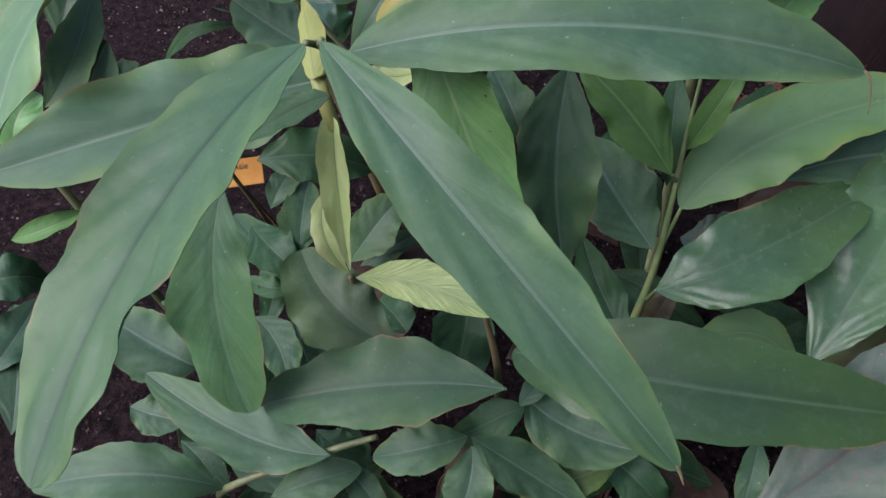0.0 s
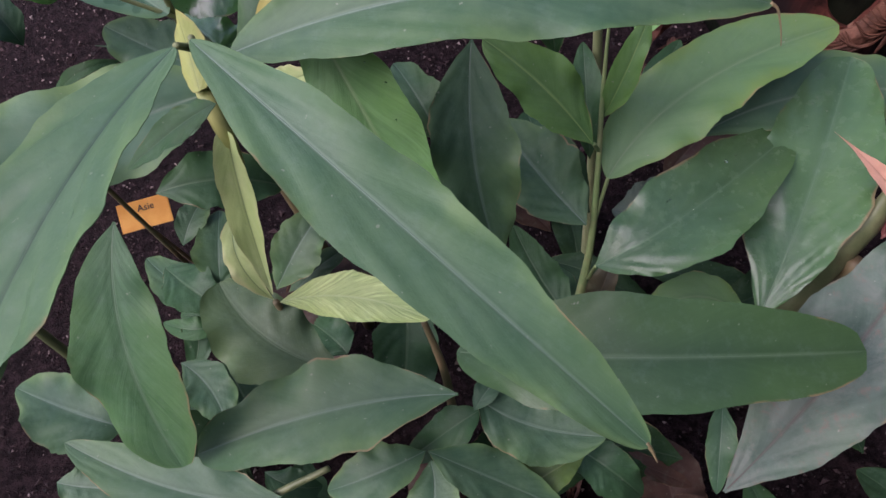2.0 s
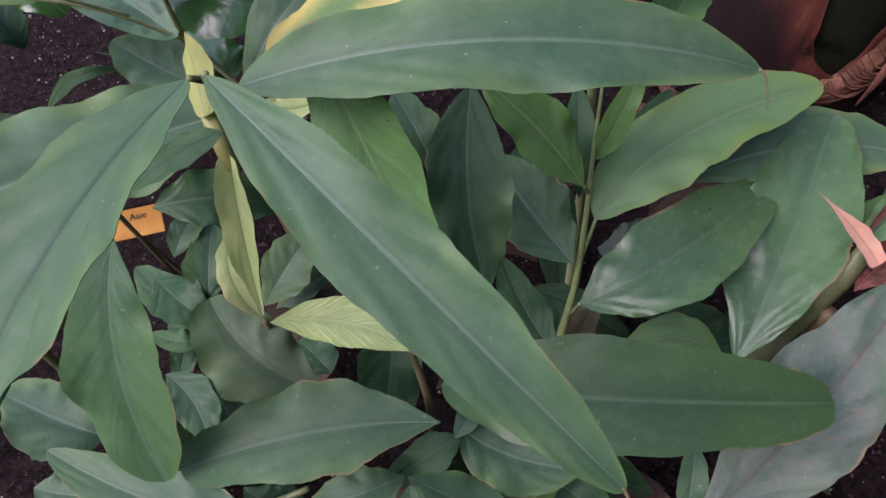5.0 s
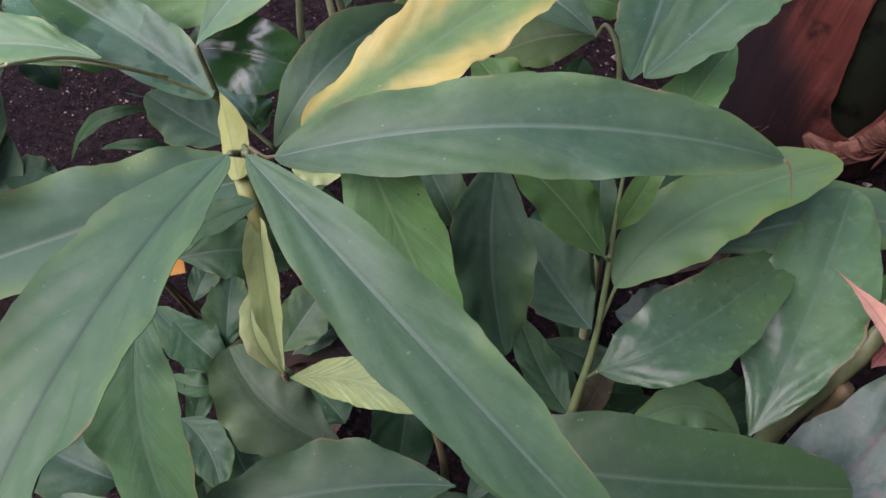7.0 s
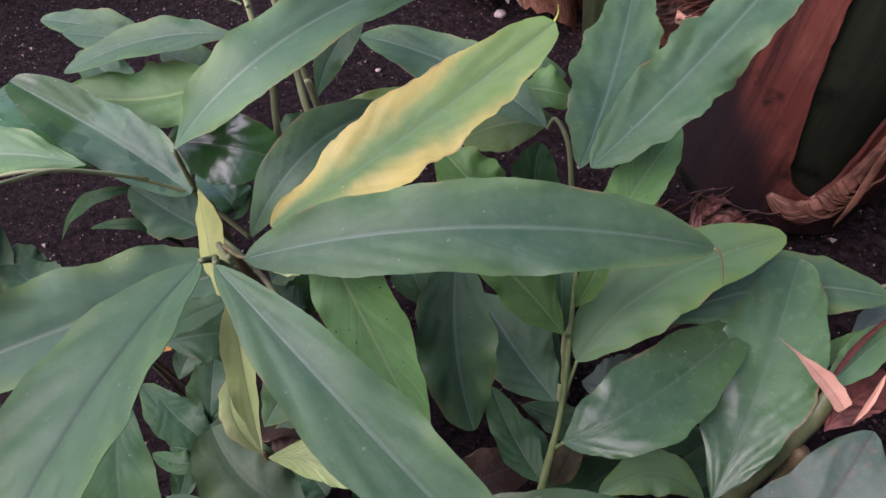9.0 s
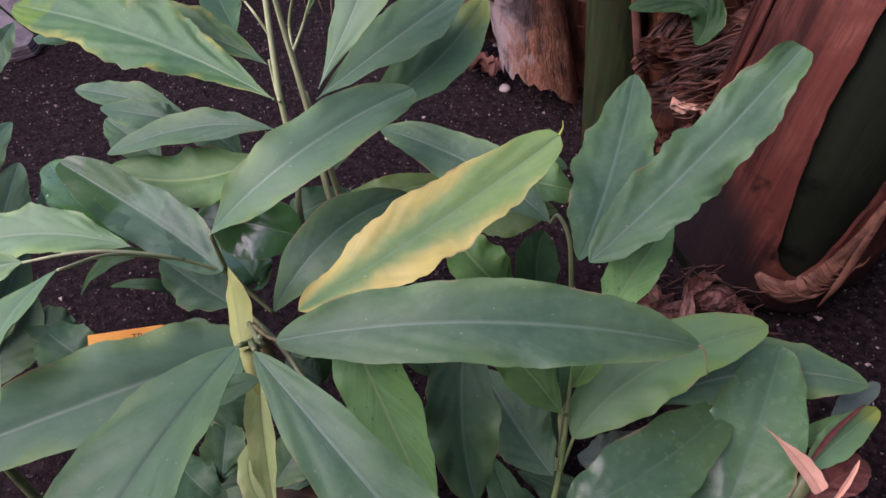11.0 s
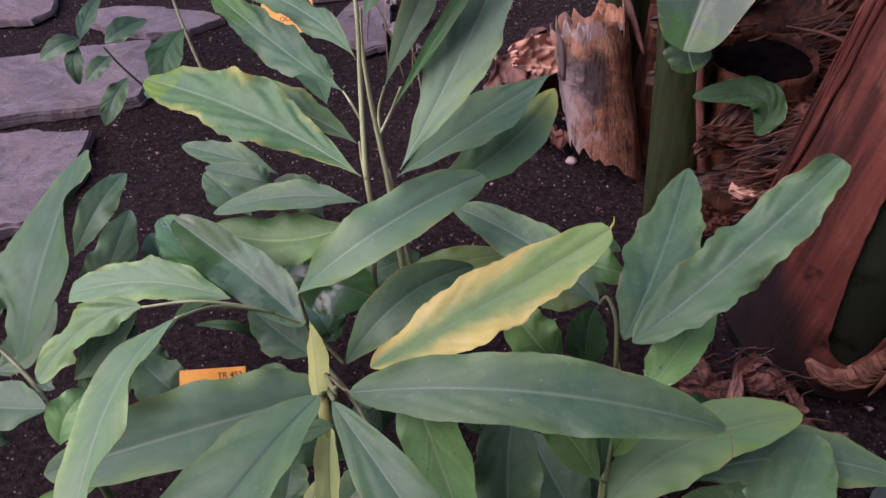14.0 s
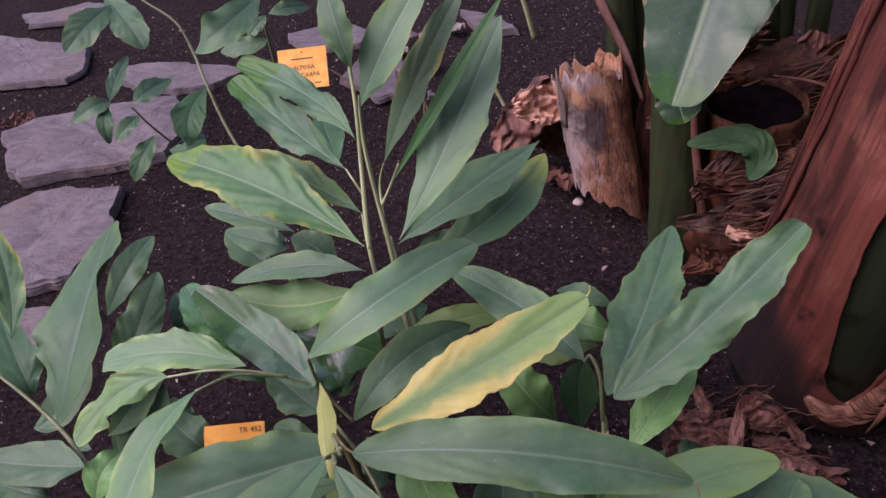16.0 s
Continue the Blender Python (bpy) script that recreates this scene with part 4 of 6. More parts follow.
leaf(plant_c, "green", (-0.228, 0.400, 0.300), (-0.324, 0.406, 0.360), (-0.466, 0.402, 0.330), 0.074, (0.12, -0.15, 0.98))
leaf(plant_c, "green", (0.076, 0.439, 0.340), (0.022, 0.423, 0.350), (-0.041, 0.425, 0.320), 0.059, (-0.14, -0.20, 0.97))
leaf(plant_c, "green", (0.083, 0.425, 0.379), (0.140, 0.395, 0.340), (0.213, 0.354, 0.300), 0.057, (0.34, -0.35, 0.87))
leaf(plant_c, "green", (0.080, 0.427, 0.340), (0.075, 0.384, 0.330), (0.051, 0.341, 0.300), 0.058, (-0.04, -0.41, 0.91))
leaf(plant_c, "green", (0.145, 0.472, 0.378), (0.194, 0.435, 0.360), (0.268, 0.405, 0.360), 0.080, (0.03, -0.21, 0.98))
leaf(plant_c, "dark", (0.079, 0.650, 0.300), (0.067, 0.597, 0.270), (0.035, 0.527, 0.200), 0.089, (-0.07, -0.61, 0.79))
leaf(plant_c, "green", (-0.293, 0.565, 0.300), (-0.345, 0.588, 0.320), (-0.445, 0.653, 0.300), 0.099, (-0.03, -0.06, 1.00))
leaf(plant_c, "green", (-0.438, 0.553, 0.200), (-0.396, 0.537, 0.200), (-0.346, 0.526, 0.200), 0.060, (-0.03, -0.11, 0.99))
leaf(plant_c, "green", (-0.445, 0.440, 0.420), (-0.449, 0.516, 0.440), (-0.497, 0.613, 0.420), 0.054, (0.29, 0.09, 0.95))
leaf(plant_c, "green", (-0.475, 0.506, 0.450), (-0.457, 0.548, 0.450), (-0.465, 0.622, 0.420), 0.053, (0.44, 0.19, 0.88))
leaf(plant_c, "dark", (-0.638, 0.678, 0.350), (-0.567, 0.694, 0.360), (-0.551, 0.717, 0.300), 0.067, (0.55, -0.20, 0.81))
leaf(plant_c, "green", (-0.182, 0.760, 0.260), (-0.170, 0.800, 0.300), (-0.167, 0.869, 0.300), 0.068, (0.17, -0.36, 0.92))
leaf(plant_c, "green", (-0.198, 0.760, 0.220), (-0.246, 0.788, 0.240), (-0.327, 0.889, 0.200), 0.067, (-0.14, 0.01, 0.99))
leaf(plant_c, "green", (-0.104, 0.745, 0.250), (-0.056, 0.774, 0.300), (-0.011, 0.812, 0.320), 0.073, (-0.18, -0.58, 0.79))
leaf(plant_c, "green", (-0.107, 0.748, 0.200), (-0.046, 0.771, 0.240), (0.014, 0.784, 0.260), 0.036, (-0.28, -0.46, 0.84))
leaf(plant_c, "pale", (-0.530, 0.930, 0.450), (-0.469, 0.975, 0.500), (-0.432, 1.056, 0.550), 0.069, (0.16, -0.69, 0.71))
leaf(plant_c, "dark", (-0.164, 0.749, 0.500), (-0.088, 0.749, 0.500), (-0.028, 0.760, 0.450), 0.072, (0.35, -0.38, 0.86))
leaf(plant_c, "dark", (-0.202, 0.685, 0.200), (-0.172, 0.608, 0.200), (-0.148, 0.571, 0.200), 0.082, (0.05, 0.02, 1.00))
leaf(plant_c, "green", (-0.244, 0.663, 0.250), (-0.204, 0.615, 0.250), (-0.181, 0.554, 0.250), 0.063, (0.04, 0.02, 1.00))
leaf(plant_c, "dark", (-0.016, 0.843, 0.500), (-0.001, 0.829, 0.450), (-0.001, 0.826, 0.400), 0.057, (0.40, -0.89, 0.21))
leaf(plant_c, "dark", (0.145, 0.471, 0.340), (0.104, 0.459, 0.330), (0.043, 0.450, 0.280), 0.047, (-0.43, -0.31, 0.85))
leaf(plant_c, "dark", (0.281, 0.569, 0.300), (0.255, 0.626, 0.320), (0.235, 0.690, 0.360), 0.055, (-0.00, -0.44, 0.90))
leaf(plant_c, "dark", (0.298, 0.586, 0.260), (0.283, 0.624, 0.280), (0.281, 0.683, 0.260), 0.041, (-0.12, -0.02, 0.99))
leaf(plant_c, "dark", (0.245, 0.432, 0.250), (0.273, 0.395, 0.270), (0.308, 0.368, 0.220), 0.058, (0.11, -0.33, 0.94))
leaf(plant_c, "brownleaf", (0.295, 0.435, 0.180), (0.334, 0.408, 0.180), (0.384, 0.381, 0.150), 0.029, (0.14, -0.29, 0.95))
leaf(plant_c, "olive", (0.253, 0.414, 0.300), (0.192, 0.393, 0.300), (0.131, 0.381, 0.280), 0.047, (-0.12, -0.17, 0.98))
leaf(plant_c, "dark", (-0.349, 0.497, 0.200), (-0.305, 0.459, 0.200), (-0.278, 0.420, 0.180), 0.044, (0.18, -0.09, 0.98))
leaf(plant_c, "green", (-0.258, 0.448, 0.220), (-0.186, 0.428, 0.240), (-0.115, 0.427, 0.220), 0.042, (-0.02, -0.12, 0.99))
leaf(plant_c, "green", (-0.184, 0.398, 0.260), (-0.120, 0.411, 0.280), (-0.066, 0.426, 0.270), 0.052, (-0.04, -0.20, 0.98))
leaf(plant_c, "green", (-0.096, 0.439, 0.240), (-0.068, 0.409, 0.240), (-0.045, 0.374, 0.220), 0.042, (0.16, -0.18, 0.97))
leaf(plant_c, "olive", (-0.044, 0.452, 0.200), (-0.062, 0.424, 0.220), (-0.019, 0.398, 0.200), 0.029, (0.04, 0.02, 1.00))
leaf(plant_c, "dark", (-0.193, 0.723, 0.240), (-0.220, 0.704, 0.260), (-0.276, 0.739, 0.240), 0.034, (-0.05, -0.24, 0.97))
leaf(plant_c, "dark", (-0.266, 0.820, 0.260), (-0.220, 0.761, 0.280), (-0.184, 0.730, 0.260), 0.072, (-0.05, -0.05, 1.00))
leaf(plant_c, "bright3", (-0.534, 0.715, 0.420), (-0.464, 0.707, 0.450), (-0.423, 0.738, 0.440), 0.033, (-0.07, -0.43, 0.90), roll=1.5)
leaf(plant_c, "green", (-0.221, 0.821, 0.300), (-0.200, 0.852, 0.320), (-0.177, 0.888, 0.320), 0.044, (0.17, -0.38, 0.91))
leaf(plant_c, "green", (0.139, 0.457, 0.380), (0.157, 0.472, 0.390), (0.177, 0.489, 0.380), 0.026, (0.10, -0.12, 0.99))
leaf(plant_c, "dark", (-0.020, 0.635, 0.220), (-0.038, 0.664, 0.220), (-0.078, 0.716, 0.200), 0.059, (-0.18, 0.11, 0.98))
leaf(plant_c, "dark", (-0.144, 0.497, 0.220), (-0.111, 0.472, 0.220), (-0.076, 0.468, 0.200), 0.044, (0.20, -0.19, 0.96))
leaf(plant_c, "green", (-0.292, 0.612, 0.360), (-0.301, 0.620, 0.370), (-0.332, 0.636, 0.360), 0.015, (-0.05, -0.08, 1.00))
leaf(plant_c, "dark", (-0.252, 0.652, 0.200), (-0.220, 0.713, 0.250), (-0.250, 0.741, 0.240), 0.046, (0.20, -0.40, 0.89))
# withered brown and near-black leaves, added low down to darken gaps between stems
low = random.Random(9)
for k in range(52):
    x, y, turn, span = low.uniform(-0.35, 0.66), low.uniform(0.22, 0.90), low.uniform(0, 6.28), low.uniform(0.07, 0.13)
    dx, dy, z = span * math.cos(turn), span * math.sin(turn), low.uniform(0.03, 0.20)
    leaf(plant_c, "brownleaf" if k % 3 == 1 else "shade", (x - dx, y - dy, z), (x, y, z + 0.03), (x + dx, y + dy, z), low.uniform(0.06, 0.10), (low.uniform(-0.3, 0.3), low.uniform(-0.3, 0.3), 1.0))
plant_d = thing("ginger_plant", "upright ginger with two pale stems and long leaves", "plant", (0.06, 1.07, 0), GINGER)
tube("stem", ((0.050, 1.080, -0.020), (0.004, 1.011, 0.500), (0.019, 1.005, 0.680), (0.019, 1.015, 0.785), (0.023, 1.069, 0.890), (0.031, 1.087, 0.980), (0.031, 1.114, 1.050), (0.032, 1.133, 1.120)), (0.0058, 0.0050, 0.0043, 0.0040, 0.0036, 0.0032, 0.0025, 0.0014), STALK, plant_d)
tube("stem", ((0.090, 1.060, -0.020), (0.054, 1.017, 0.550), (0.048, 1.036, 0.660), (0.044, 1.052, 0.750), (0.034, 1.079, 0.860), (0.031, 1.096, 0.940), (0.037, 1.102, 1.000)), (0.0058, 0.0050, 0.0043, 0.0040, 0.0036, 0.0029, 0.0014), STALK, plant_d)
tube("stem", ((0.100, 1.060, -0.020), (0.062, 1.044, 0.580), (0.056, 1.052, 0.630), (0.045, 1.067, 0.750)), (0.006, 0.005, 0.0045, 0.003), STALK, plant_d)
tube("stem", ((0.039, 1.074, 0.770), (0.037, 1.118, 0.820), (0.055, 1.094, 0.880)), (0.0025, 0.0022, 0.0018), STALK, plant_d)
tube("stem", ((0.036, 1.082, 0.800), (0.057, 1.101, 0.830), (0.079, 1.089, 0.880)), (0.0025, 0.0022, 0.0018), STALK, plant_d)
tube("stem", ((0.019, 1.063, 0.840), (0.006, 1.070, 0.870), (-0.006, 1.089, 0.880)), (0.0022, 0.0018, 0.0014), STALK, plant_d)
tube("stem", ((0.018, 1.007, 0.780), (0.012, 1.038, 0.790), (0.012, 1.045, 0.820)), (0.0022, 0.0018, 0.0014), STALK, plant_d)
leaf(plant_d, "yedge", (0.012, 1.007, 0.785), (-0.165, 1.143, 0.818), (-0.378, 1.284, 0.820), 0.107, (-0.14, -0.31, 0.94), wave=4.2, blunt=1.35, peak=1.05, tip_blunt=.38)
leaf(plant_d, "yedge", (-0.003, 1.114, 0.770), (-0.140, 1.225, 0.790), (-0.345, 1.402, 0.760), 0.069, (-0.23, -0.24, 0.94), wave=3.8, blunt=1.25, tip_blunt=.66, peak=1.02)
leaf(plant_d, "tipdark", (-0.006, 1.089, 0.880), (-0.114, 1.221, 0.888), (-0.243, 1.374, 0.920), 0.070, (-0.13, -0.24, 0.96), wave=4.2, blunt=1.35, peak=1.055, tip_blunt=.3)
leaf(plant_d, "tipdark", (0.019, 1.093, 0.930), (-0.067, 1.213, 0.951), (-0.208, 1.330, 0.970), 0.055, (-0.15, -0.30, 0.94), wave=4.2, blunt=1.35, peak=1.055, tip_blunt=.28)
leaf(plant_d, "green", (0.042, 1.065, 1.060), (0.032, 1.075, 1.120), (0.016, 1.135, 1.170), 0.049, (-0.35, -0.83, 0.44), blunt=1.25, tip_blunt=.66, peak=1.02)
leaf(plant_d, "pale2", (0.043, 1.067, 1.000), (0.095, 1.070, 1.090), (0.167, 1.128, 1.170), 0.066, (-0.35, -0.77, 0.53), blunt=1.25, tip_blunt=.66, peak=1.02)
leaf(plant_d, "ybase", (0.055, 1.091, 0.880), (0.127, 1.097, 1.020), (0.211, 1.131, 1.140), 0.053, (-0.45, -0.81, 0.39), blunt=1.25, tip_blunt=.66, peak=1.02)
leaf(plant_d, "roll", (0.064, 1.058, 0.860), (0.166, 1.082, 1.000), (0.264, 1.124, 1.120), 0.023, (-0.34, -0.81, 0.47), blunt=1.25, tip_blunt=.66, peak=1.02)
leaf(plant_d, "pale2", (0.072, 0.996, 0.800), (0.168, 1.076, 0.930), (0.261, 1.171, 1.070), 0.086, (-0.25, -0.73, 0.64), fold=.06, blunt=1.35, peak=1.05, tip_blunt=.7, wave=2.0)
leaf(plant_d, "pale2", (0.060, 1.047, 0.750), (0.190, 1.134, 0.784), (0.317, 1.237, 0.800), 0.096, (0.03, -0.29, 0.96), wave=2.2, blunt=1.35, peak=1.05)
leaf(plant_d, "ytip", (0.088, 1.082, 0.680), (0.224, 1.144, 0.716), (0.325, 1.240, 0.770), 0.099, (-0.10, -0.38, 0.92), blunt=1.25, tip_blunt=.66, peak=1.02)
leaf(plant_d, "green", (0.010, 0.976, 0.760), (-0.097, 0.999, 0.764), (-0.230, 1.024, 0.720), 0.048, (-0.23, -0.42, 0.88), blunt=1.25, tip_blunt=.66, peak=1.02)
leaf(plant_d, "bright3", (-0.002, 0.980, 0.720), (-0.120, 0.975, 0.698), (-0.239, 1.015, 0.700), 0.092, (-0.14, -0.41, 0.90), blunt=1.25, tip_blunt=.66, peak=1.02)
leaf(plant_d, "slick", (-0.145, 1.005, 0.600), (-0.060, 0.963, 0.615), (0.009, 0.951, 0.585), 0.098, (-0.16, -0.56, 0.81), blunt=.6, tip_blunt=.55, wave=.8, pucker=1.4, drops=(.1, .9, 12))
leaf(plant_d, "olive", (0.036, 0.985, 0.580), (0.133, 1.000, 0.602), (0.233, 1.017, 0.600), 0.057, (-0.02, -0.44, 0.90))
leaf(plant_d, "olive", (0.368, 0.902, 0.620), (0.305, 0.932, 0.603), (0.250, 0.960, 0.560), 0.072, (-0.55, -0.31, 0.78))
leaf(plant_d, "green", (-0.365, 1.530, 0.300), (-0.424, 1.582, 0.340), (-0.493, 1.644, 0.360), 0.097, (0.10, -0.38, 0.92), blunt=1.25, tip_blunt=.66, peak=1.02)
leaf(plant_d, "green", (-0.183, 1.505, 0.300), (-0.232, 1.531, 0.360), (-0.297, 1.562, 0.380), 0.088, (0.28, -0.55, 0.79), blunt=1.25, tip_blunt=.66, peak=1.02)
leaf(plant_d, "green", (-0.262, 1.494, 0.450), (-0.372, 1.529, 0.480), (-0.498, 1.588, 0.480), 0.071, (-0.05, -0.41, 0.91), blunt=1.25, tip_blunt=.66, peak=1.02)
leaf(plant_d, "dark", (-0.093, 1.232, 0.350), (-0.020, 1.211, 0.400), (0.059, 1.252, 0.400), 0.077, (-0.21, -0.49, 0.84), blunt=1.25, tip_blunt=.66, peak=1.02)
leaf(plant_d, "green", (0.026, 1.300, 0.400), (0.077, 1.302, 0.500), (0.141, 1.310, 0.550), 0.061, (-0.48, -0.77, 0.42), blunt=1.25, tip_blunt=.66, peak=1.02)
leaf(plant_d, "dark", (-0.160, 1.694, 0.500), (-0.198, 1.807, 0.520), (-0.237, 1.934, 0.520), 0.091, (-0.02, -0.09, 1.00), blunt=1.25, tip_blunt=.66, peak=1.02)
leaf(plant_d, "slick", (-0.076, 0.948, 0.500), (-0.087, 0.965, 0.520), (-0.140, 1.056, 0.500), 0.071, (-0.09, -0.05, 0.99))
leaf(plant_d, "green", (-0.197, 1.252, 0.600), (-0.238, 1.250, 0.620), (-0.346, 1.322, 0.600), 0.062, (-0.17, -0.37, 0.91), blunt=1.25, tip_blunt=.66, peak=1.02)
plant_e = thing("ginger_plant", "ginger with two large upright leaves beside trunk", "plant", (0.37, 0.80, 0), GINGER)
tube("stem", ((0.37, 0.80, -0.02), (0.365, 0.78, 0.35), (0.357, 0.765, 0.58), (0.353, 0.762, 0.625)), (0.009, 0.007, 0.005, 0.0038), STALK, plant_e)
tube("petiole", ((0.352, 0.76, 0.62), (0.35, 0.78, 0.69), (0.34, 0.80, 0.715), (0.332, 0.805, 0.70)), (0.0034, 0.0028, 0.0025, 0.0024), STALK_OLIVE, plant_e)
leaf(plant_e, "green", (0.357, 0.757, 0.680), (0.438, 0.904, 0.689), (0.527, 1.101, 0.688), 0.096, (-0.07, 0.01, 1.00), blunt=.78, tip_blunt=.62, wave=3.8, pucker=.9)
leaf(plant_e, "green", (0.361, 0.734, 0.702), (0.494, 0.807, 0.759), (0.647, 0.899, 0.840), 0.083, (-0.19, -0.42, 0.89), blunt=.78, peak=.86, wave=4.2, pucker=.9, tip_blunt=.36)
leaf(plant_e, "bright", (0.388, 0.734, 0.580), (0.442, 0.786, 0.613), (0.507, 0.846, 0.630), 0.062, (-0.09, -0.33, 0.94), drops=(.12, .4, 40))
leaf(plant_e, "green", (0.332, 0.805, 0.700), (0.253, 0.893, 0.730), (0.142, 1.004, 0.720), 0.075, (-0.18, -0.27, 0.94))
leaf(plant_e, "bright3", (0.321, 0.935, 0.660), (0.350, 0.894, 0.680), (0.390, 0.896, 0.660), 0.055, (-0.20, -0.35, 0.92))
leaf(plant_e, "green", (0.321, 1.056, 0.600), (0.361, 1.023, 0.620), (0.408, 1.009, 0.600), 0.036, (-0.20, -0.37, 0.91))
leaf(plant_e, "bright3", (0.290, 0.808, 0.560), (0.249, 0.815, 0.620), (0.215, 0.869, 0.640), 0.074, (0.26, -0.64, 0.73))
leaf(plant_e, "dark", (0.338, 0.866, 0.450), (0.334, 0.873, 0.550), (0.346, 0.889, 0.600), 0.062, (-0.19, -0.97, 0.16))
leaf(plant_e, "dark", (0.486, 0.808, 0.450), (0.499, 0.806, 0.460), (0.525, 0.816, 0.450), 0.031, (0.06, -0.29, 0.96))
plant_g = thing("ginger_plant", "ginger with upright leaf beside slate slabs", "plant", (-0.42, 0.72, 0), GINGER)
tube("stem", ((-0.42, 0.72, -0.02), (-0.43, 0.74, 0.35), (-0.47, 0.79, 0.53), (-0.59, 0.91, 0.52), (-0.72, 1.0, 0.57), (-0.86, 1.08, 0.60)), (0.008, 0.007, 0.0045, 0.0038, 0.003, 0.002), STALK_OLIVE, plant_g)
leaf(plant_g, "green", (-0.592, 0.914, 0.515), (-0.536, 1.032, 0.652), (-0.574, 1.313, 0.653), 0.228, (-0.47, -0.27, 0.84), wave=1.5, pucker=.9)
leaf(plant_g, "green", (-0.579, 1.112, 0.420), (-0.540, 1.180, 0.480), (-0.537, 1.331, 0.500), 0.090, (0.29, -0.38, 0.88))
leaf(plant_g, "green", (-0.688, 1.309, 0.400), (-0.611, 1.345, 0.500), (-0.589, 1.466, 0.500), 0.070, (0.20, -0.61, 0.76))
leaf(plant_g, "green", (-0.480, 0.797, 0.550), (-0.568, 0.811, 0.541), (-0.689, 0.832, 0.540), 0.079, (-0.09, -0.25, 0.96))
leaf(plant_g, "yedge", (-0.751, 1.109, 0.550), (-0.763, 1.200, 0.620), (-0.805, 1.290, 0.700), 0.060, (0.40, -0.51, 0.76), wave=2.4)
leaf(plant_g, "bright", (-0.402, 0.697, 0.600), (-0.384, 0.717, 0.640), (-0.366, 0.754, 0.640), 0.054, (0.14, -0.62, 0.77))
leaf(plant_g, "pale2", (-0.518, 0.892, 0.400), (-0.474, 0.953, 0.450), (-0.425, 1.002, 0.500), 0.103, (0.05, -0.69, 0.72))
leaf(plant_g, "green", (-0.339, 0.900, 0.420), (-0.371, 0.911, 0.460), (-0.436, 0.975, 0.450), 0.081, (0.11, -0.23, 0.97))
leaf(plant_g, "green", (-0.111, 0.837, 0.500), (-0.147, 0.855, 0.520), (-0.192, 0.885, 0.500), 0.042, (-0.11, -0.19, 0.97))
leaf(plant_g, "green", (-0.374, 0.960, 0.420), (-0.403, 0.956, 0.460), (-0.478, 1.002, 0.450), 0.058, (0.14, -0.32, 0.94))
leaf(plant_g, "dark", (-0.770, 1.088, 0.400), (-0.806, 1.142, 0.450), (-0.913, 1.288, 0.450), 0.082, (0.19, -0.11, 0.98))
leaf(plant_g, "green", (-0.715, 0.984, 0.420), (-0.653, 1.010, 0.450), (-0.614, 1.095, 0.480), 0.069, (0.15, -0.57, 0.81))
leaf(plant_g, "green", (-0.554, 0.777, 0.500), (-0.594, 0.778, 0.520), (-0.684, 0.819, 0.500), 0.052, (-0.06, -0.17, 0.98))
leaf(plant_g, "dark", (-0.447, 1.211, 0.400), (-0.467, 1.243, 0.440), (-0.507, 1.309, 0.450), 0.064, (0.21, -0.34, 0.92))
leaf(plant_g, "green", (-0.431, 0.778, 0.620), (-0.451, 0.789, 0.620), (-0.463, 0.814, 0.630), 0.018, (0.15, -0.14, 0.98))
plant_w = thing("ginger_plant", "ginger with mottled grey leaf and dry peach bract", "plant", (0.56, 0.50, 0), GINGER)
tube("stem", ((0.56, 0.50, -0.02), (0.56, 0.505, 0.2), (0.565, 0.51, 0.42)), (0.014, 0.012, 0.009), STALK_BROWN, plant_w)
leaf(plant_w, "spotted", (0.347, 0.315, 0.420), (0.473, 0.388, 0.494), (0.579, 0.469, 0.550), 0.106, (-0.35, -0.24, 0.91), pucker=2, wave=1.6)
tube("stem", ((0.479, 0.480, 0.254), (0.506, 0.502, 0.338), (0.542, 0.516, 0.403), (0.578, 0.533, 0.444), (0.607, 0.551, 0.474)), (0.012, 0.013, 0.013, 0.014, 0.010), STALK_OLIVE, plant_w, "olive brown leaf sheath", sides=16, flat=0.7, rough=0.03, ribs=6)
leaf(plant_w, "dry", (0.598, 0.522, 0.487), (0.574, 0.554, 0.517), (0.531, 0.580, 0.560), 0.022, (0.05, -0.65, 0.75), fold=.3, wave=1.2, peak=.42, blunt=.45, tip_blunt=1.5)
leaf(plant_w, "ytip", (0.605, 0.557, 0.478), (0.652, 0.583, 0.482), (0.738, 0.631, 0.453), 0.040, (-0.35, -0.35, 0.87), blunt=.5, wave=1.0, fold=.5)
leaf(plant_w, "redleaf", (0.600, 0.556, 0.488), (0.640, 0.586, 0.494), (0.716, 0.632, 0.470), 0.007, (-0.5, -0.3, 0.8), blunt=.5, fold=.7)
leaf(plant_w, "redleaf", (0.590, 0.520, 0.439), (0.641, 0.548, 0.452), (0.700, 0.566, 0.432), 0.048, (-0.20, -0.35, 0.91), wave=2.6, fold=.5, pucker=3.0)
leaf(plant_w, "dry", (0.615, 0.516, 0.455), (0.638, 0.532, 0.474), (0.659, 0.552, 0.489), 0.007, (-0.3, -0.4, 0.85), fold=.8)
leaf(plant_w, "grey", (0.712, 0.658, 0.370), (0.763, 0.686, 0.378), (0.819, 0.714, 0.365), 0.034, (-0.24, -0.24, 0.94), label="dry greyish violet leaf", wave=2.0)
leaf(plant_w, "bright3", (0.646, 0.625, 0.400), (0.681, 0.628, 0.411), (0.747, 0.635, 0.420), 0.038, (-0.17, -0.23, 0.96))
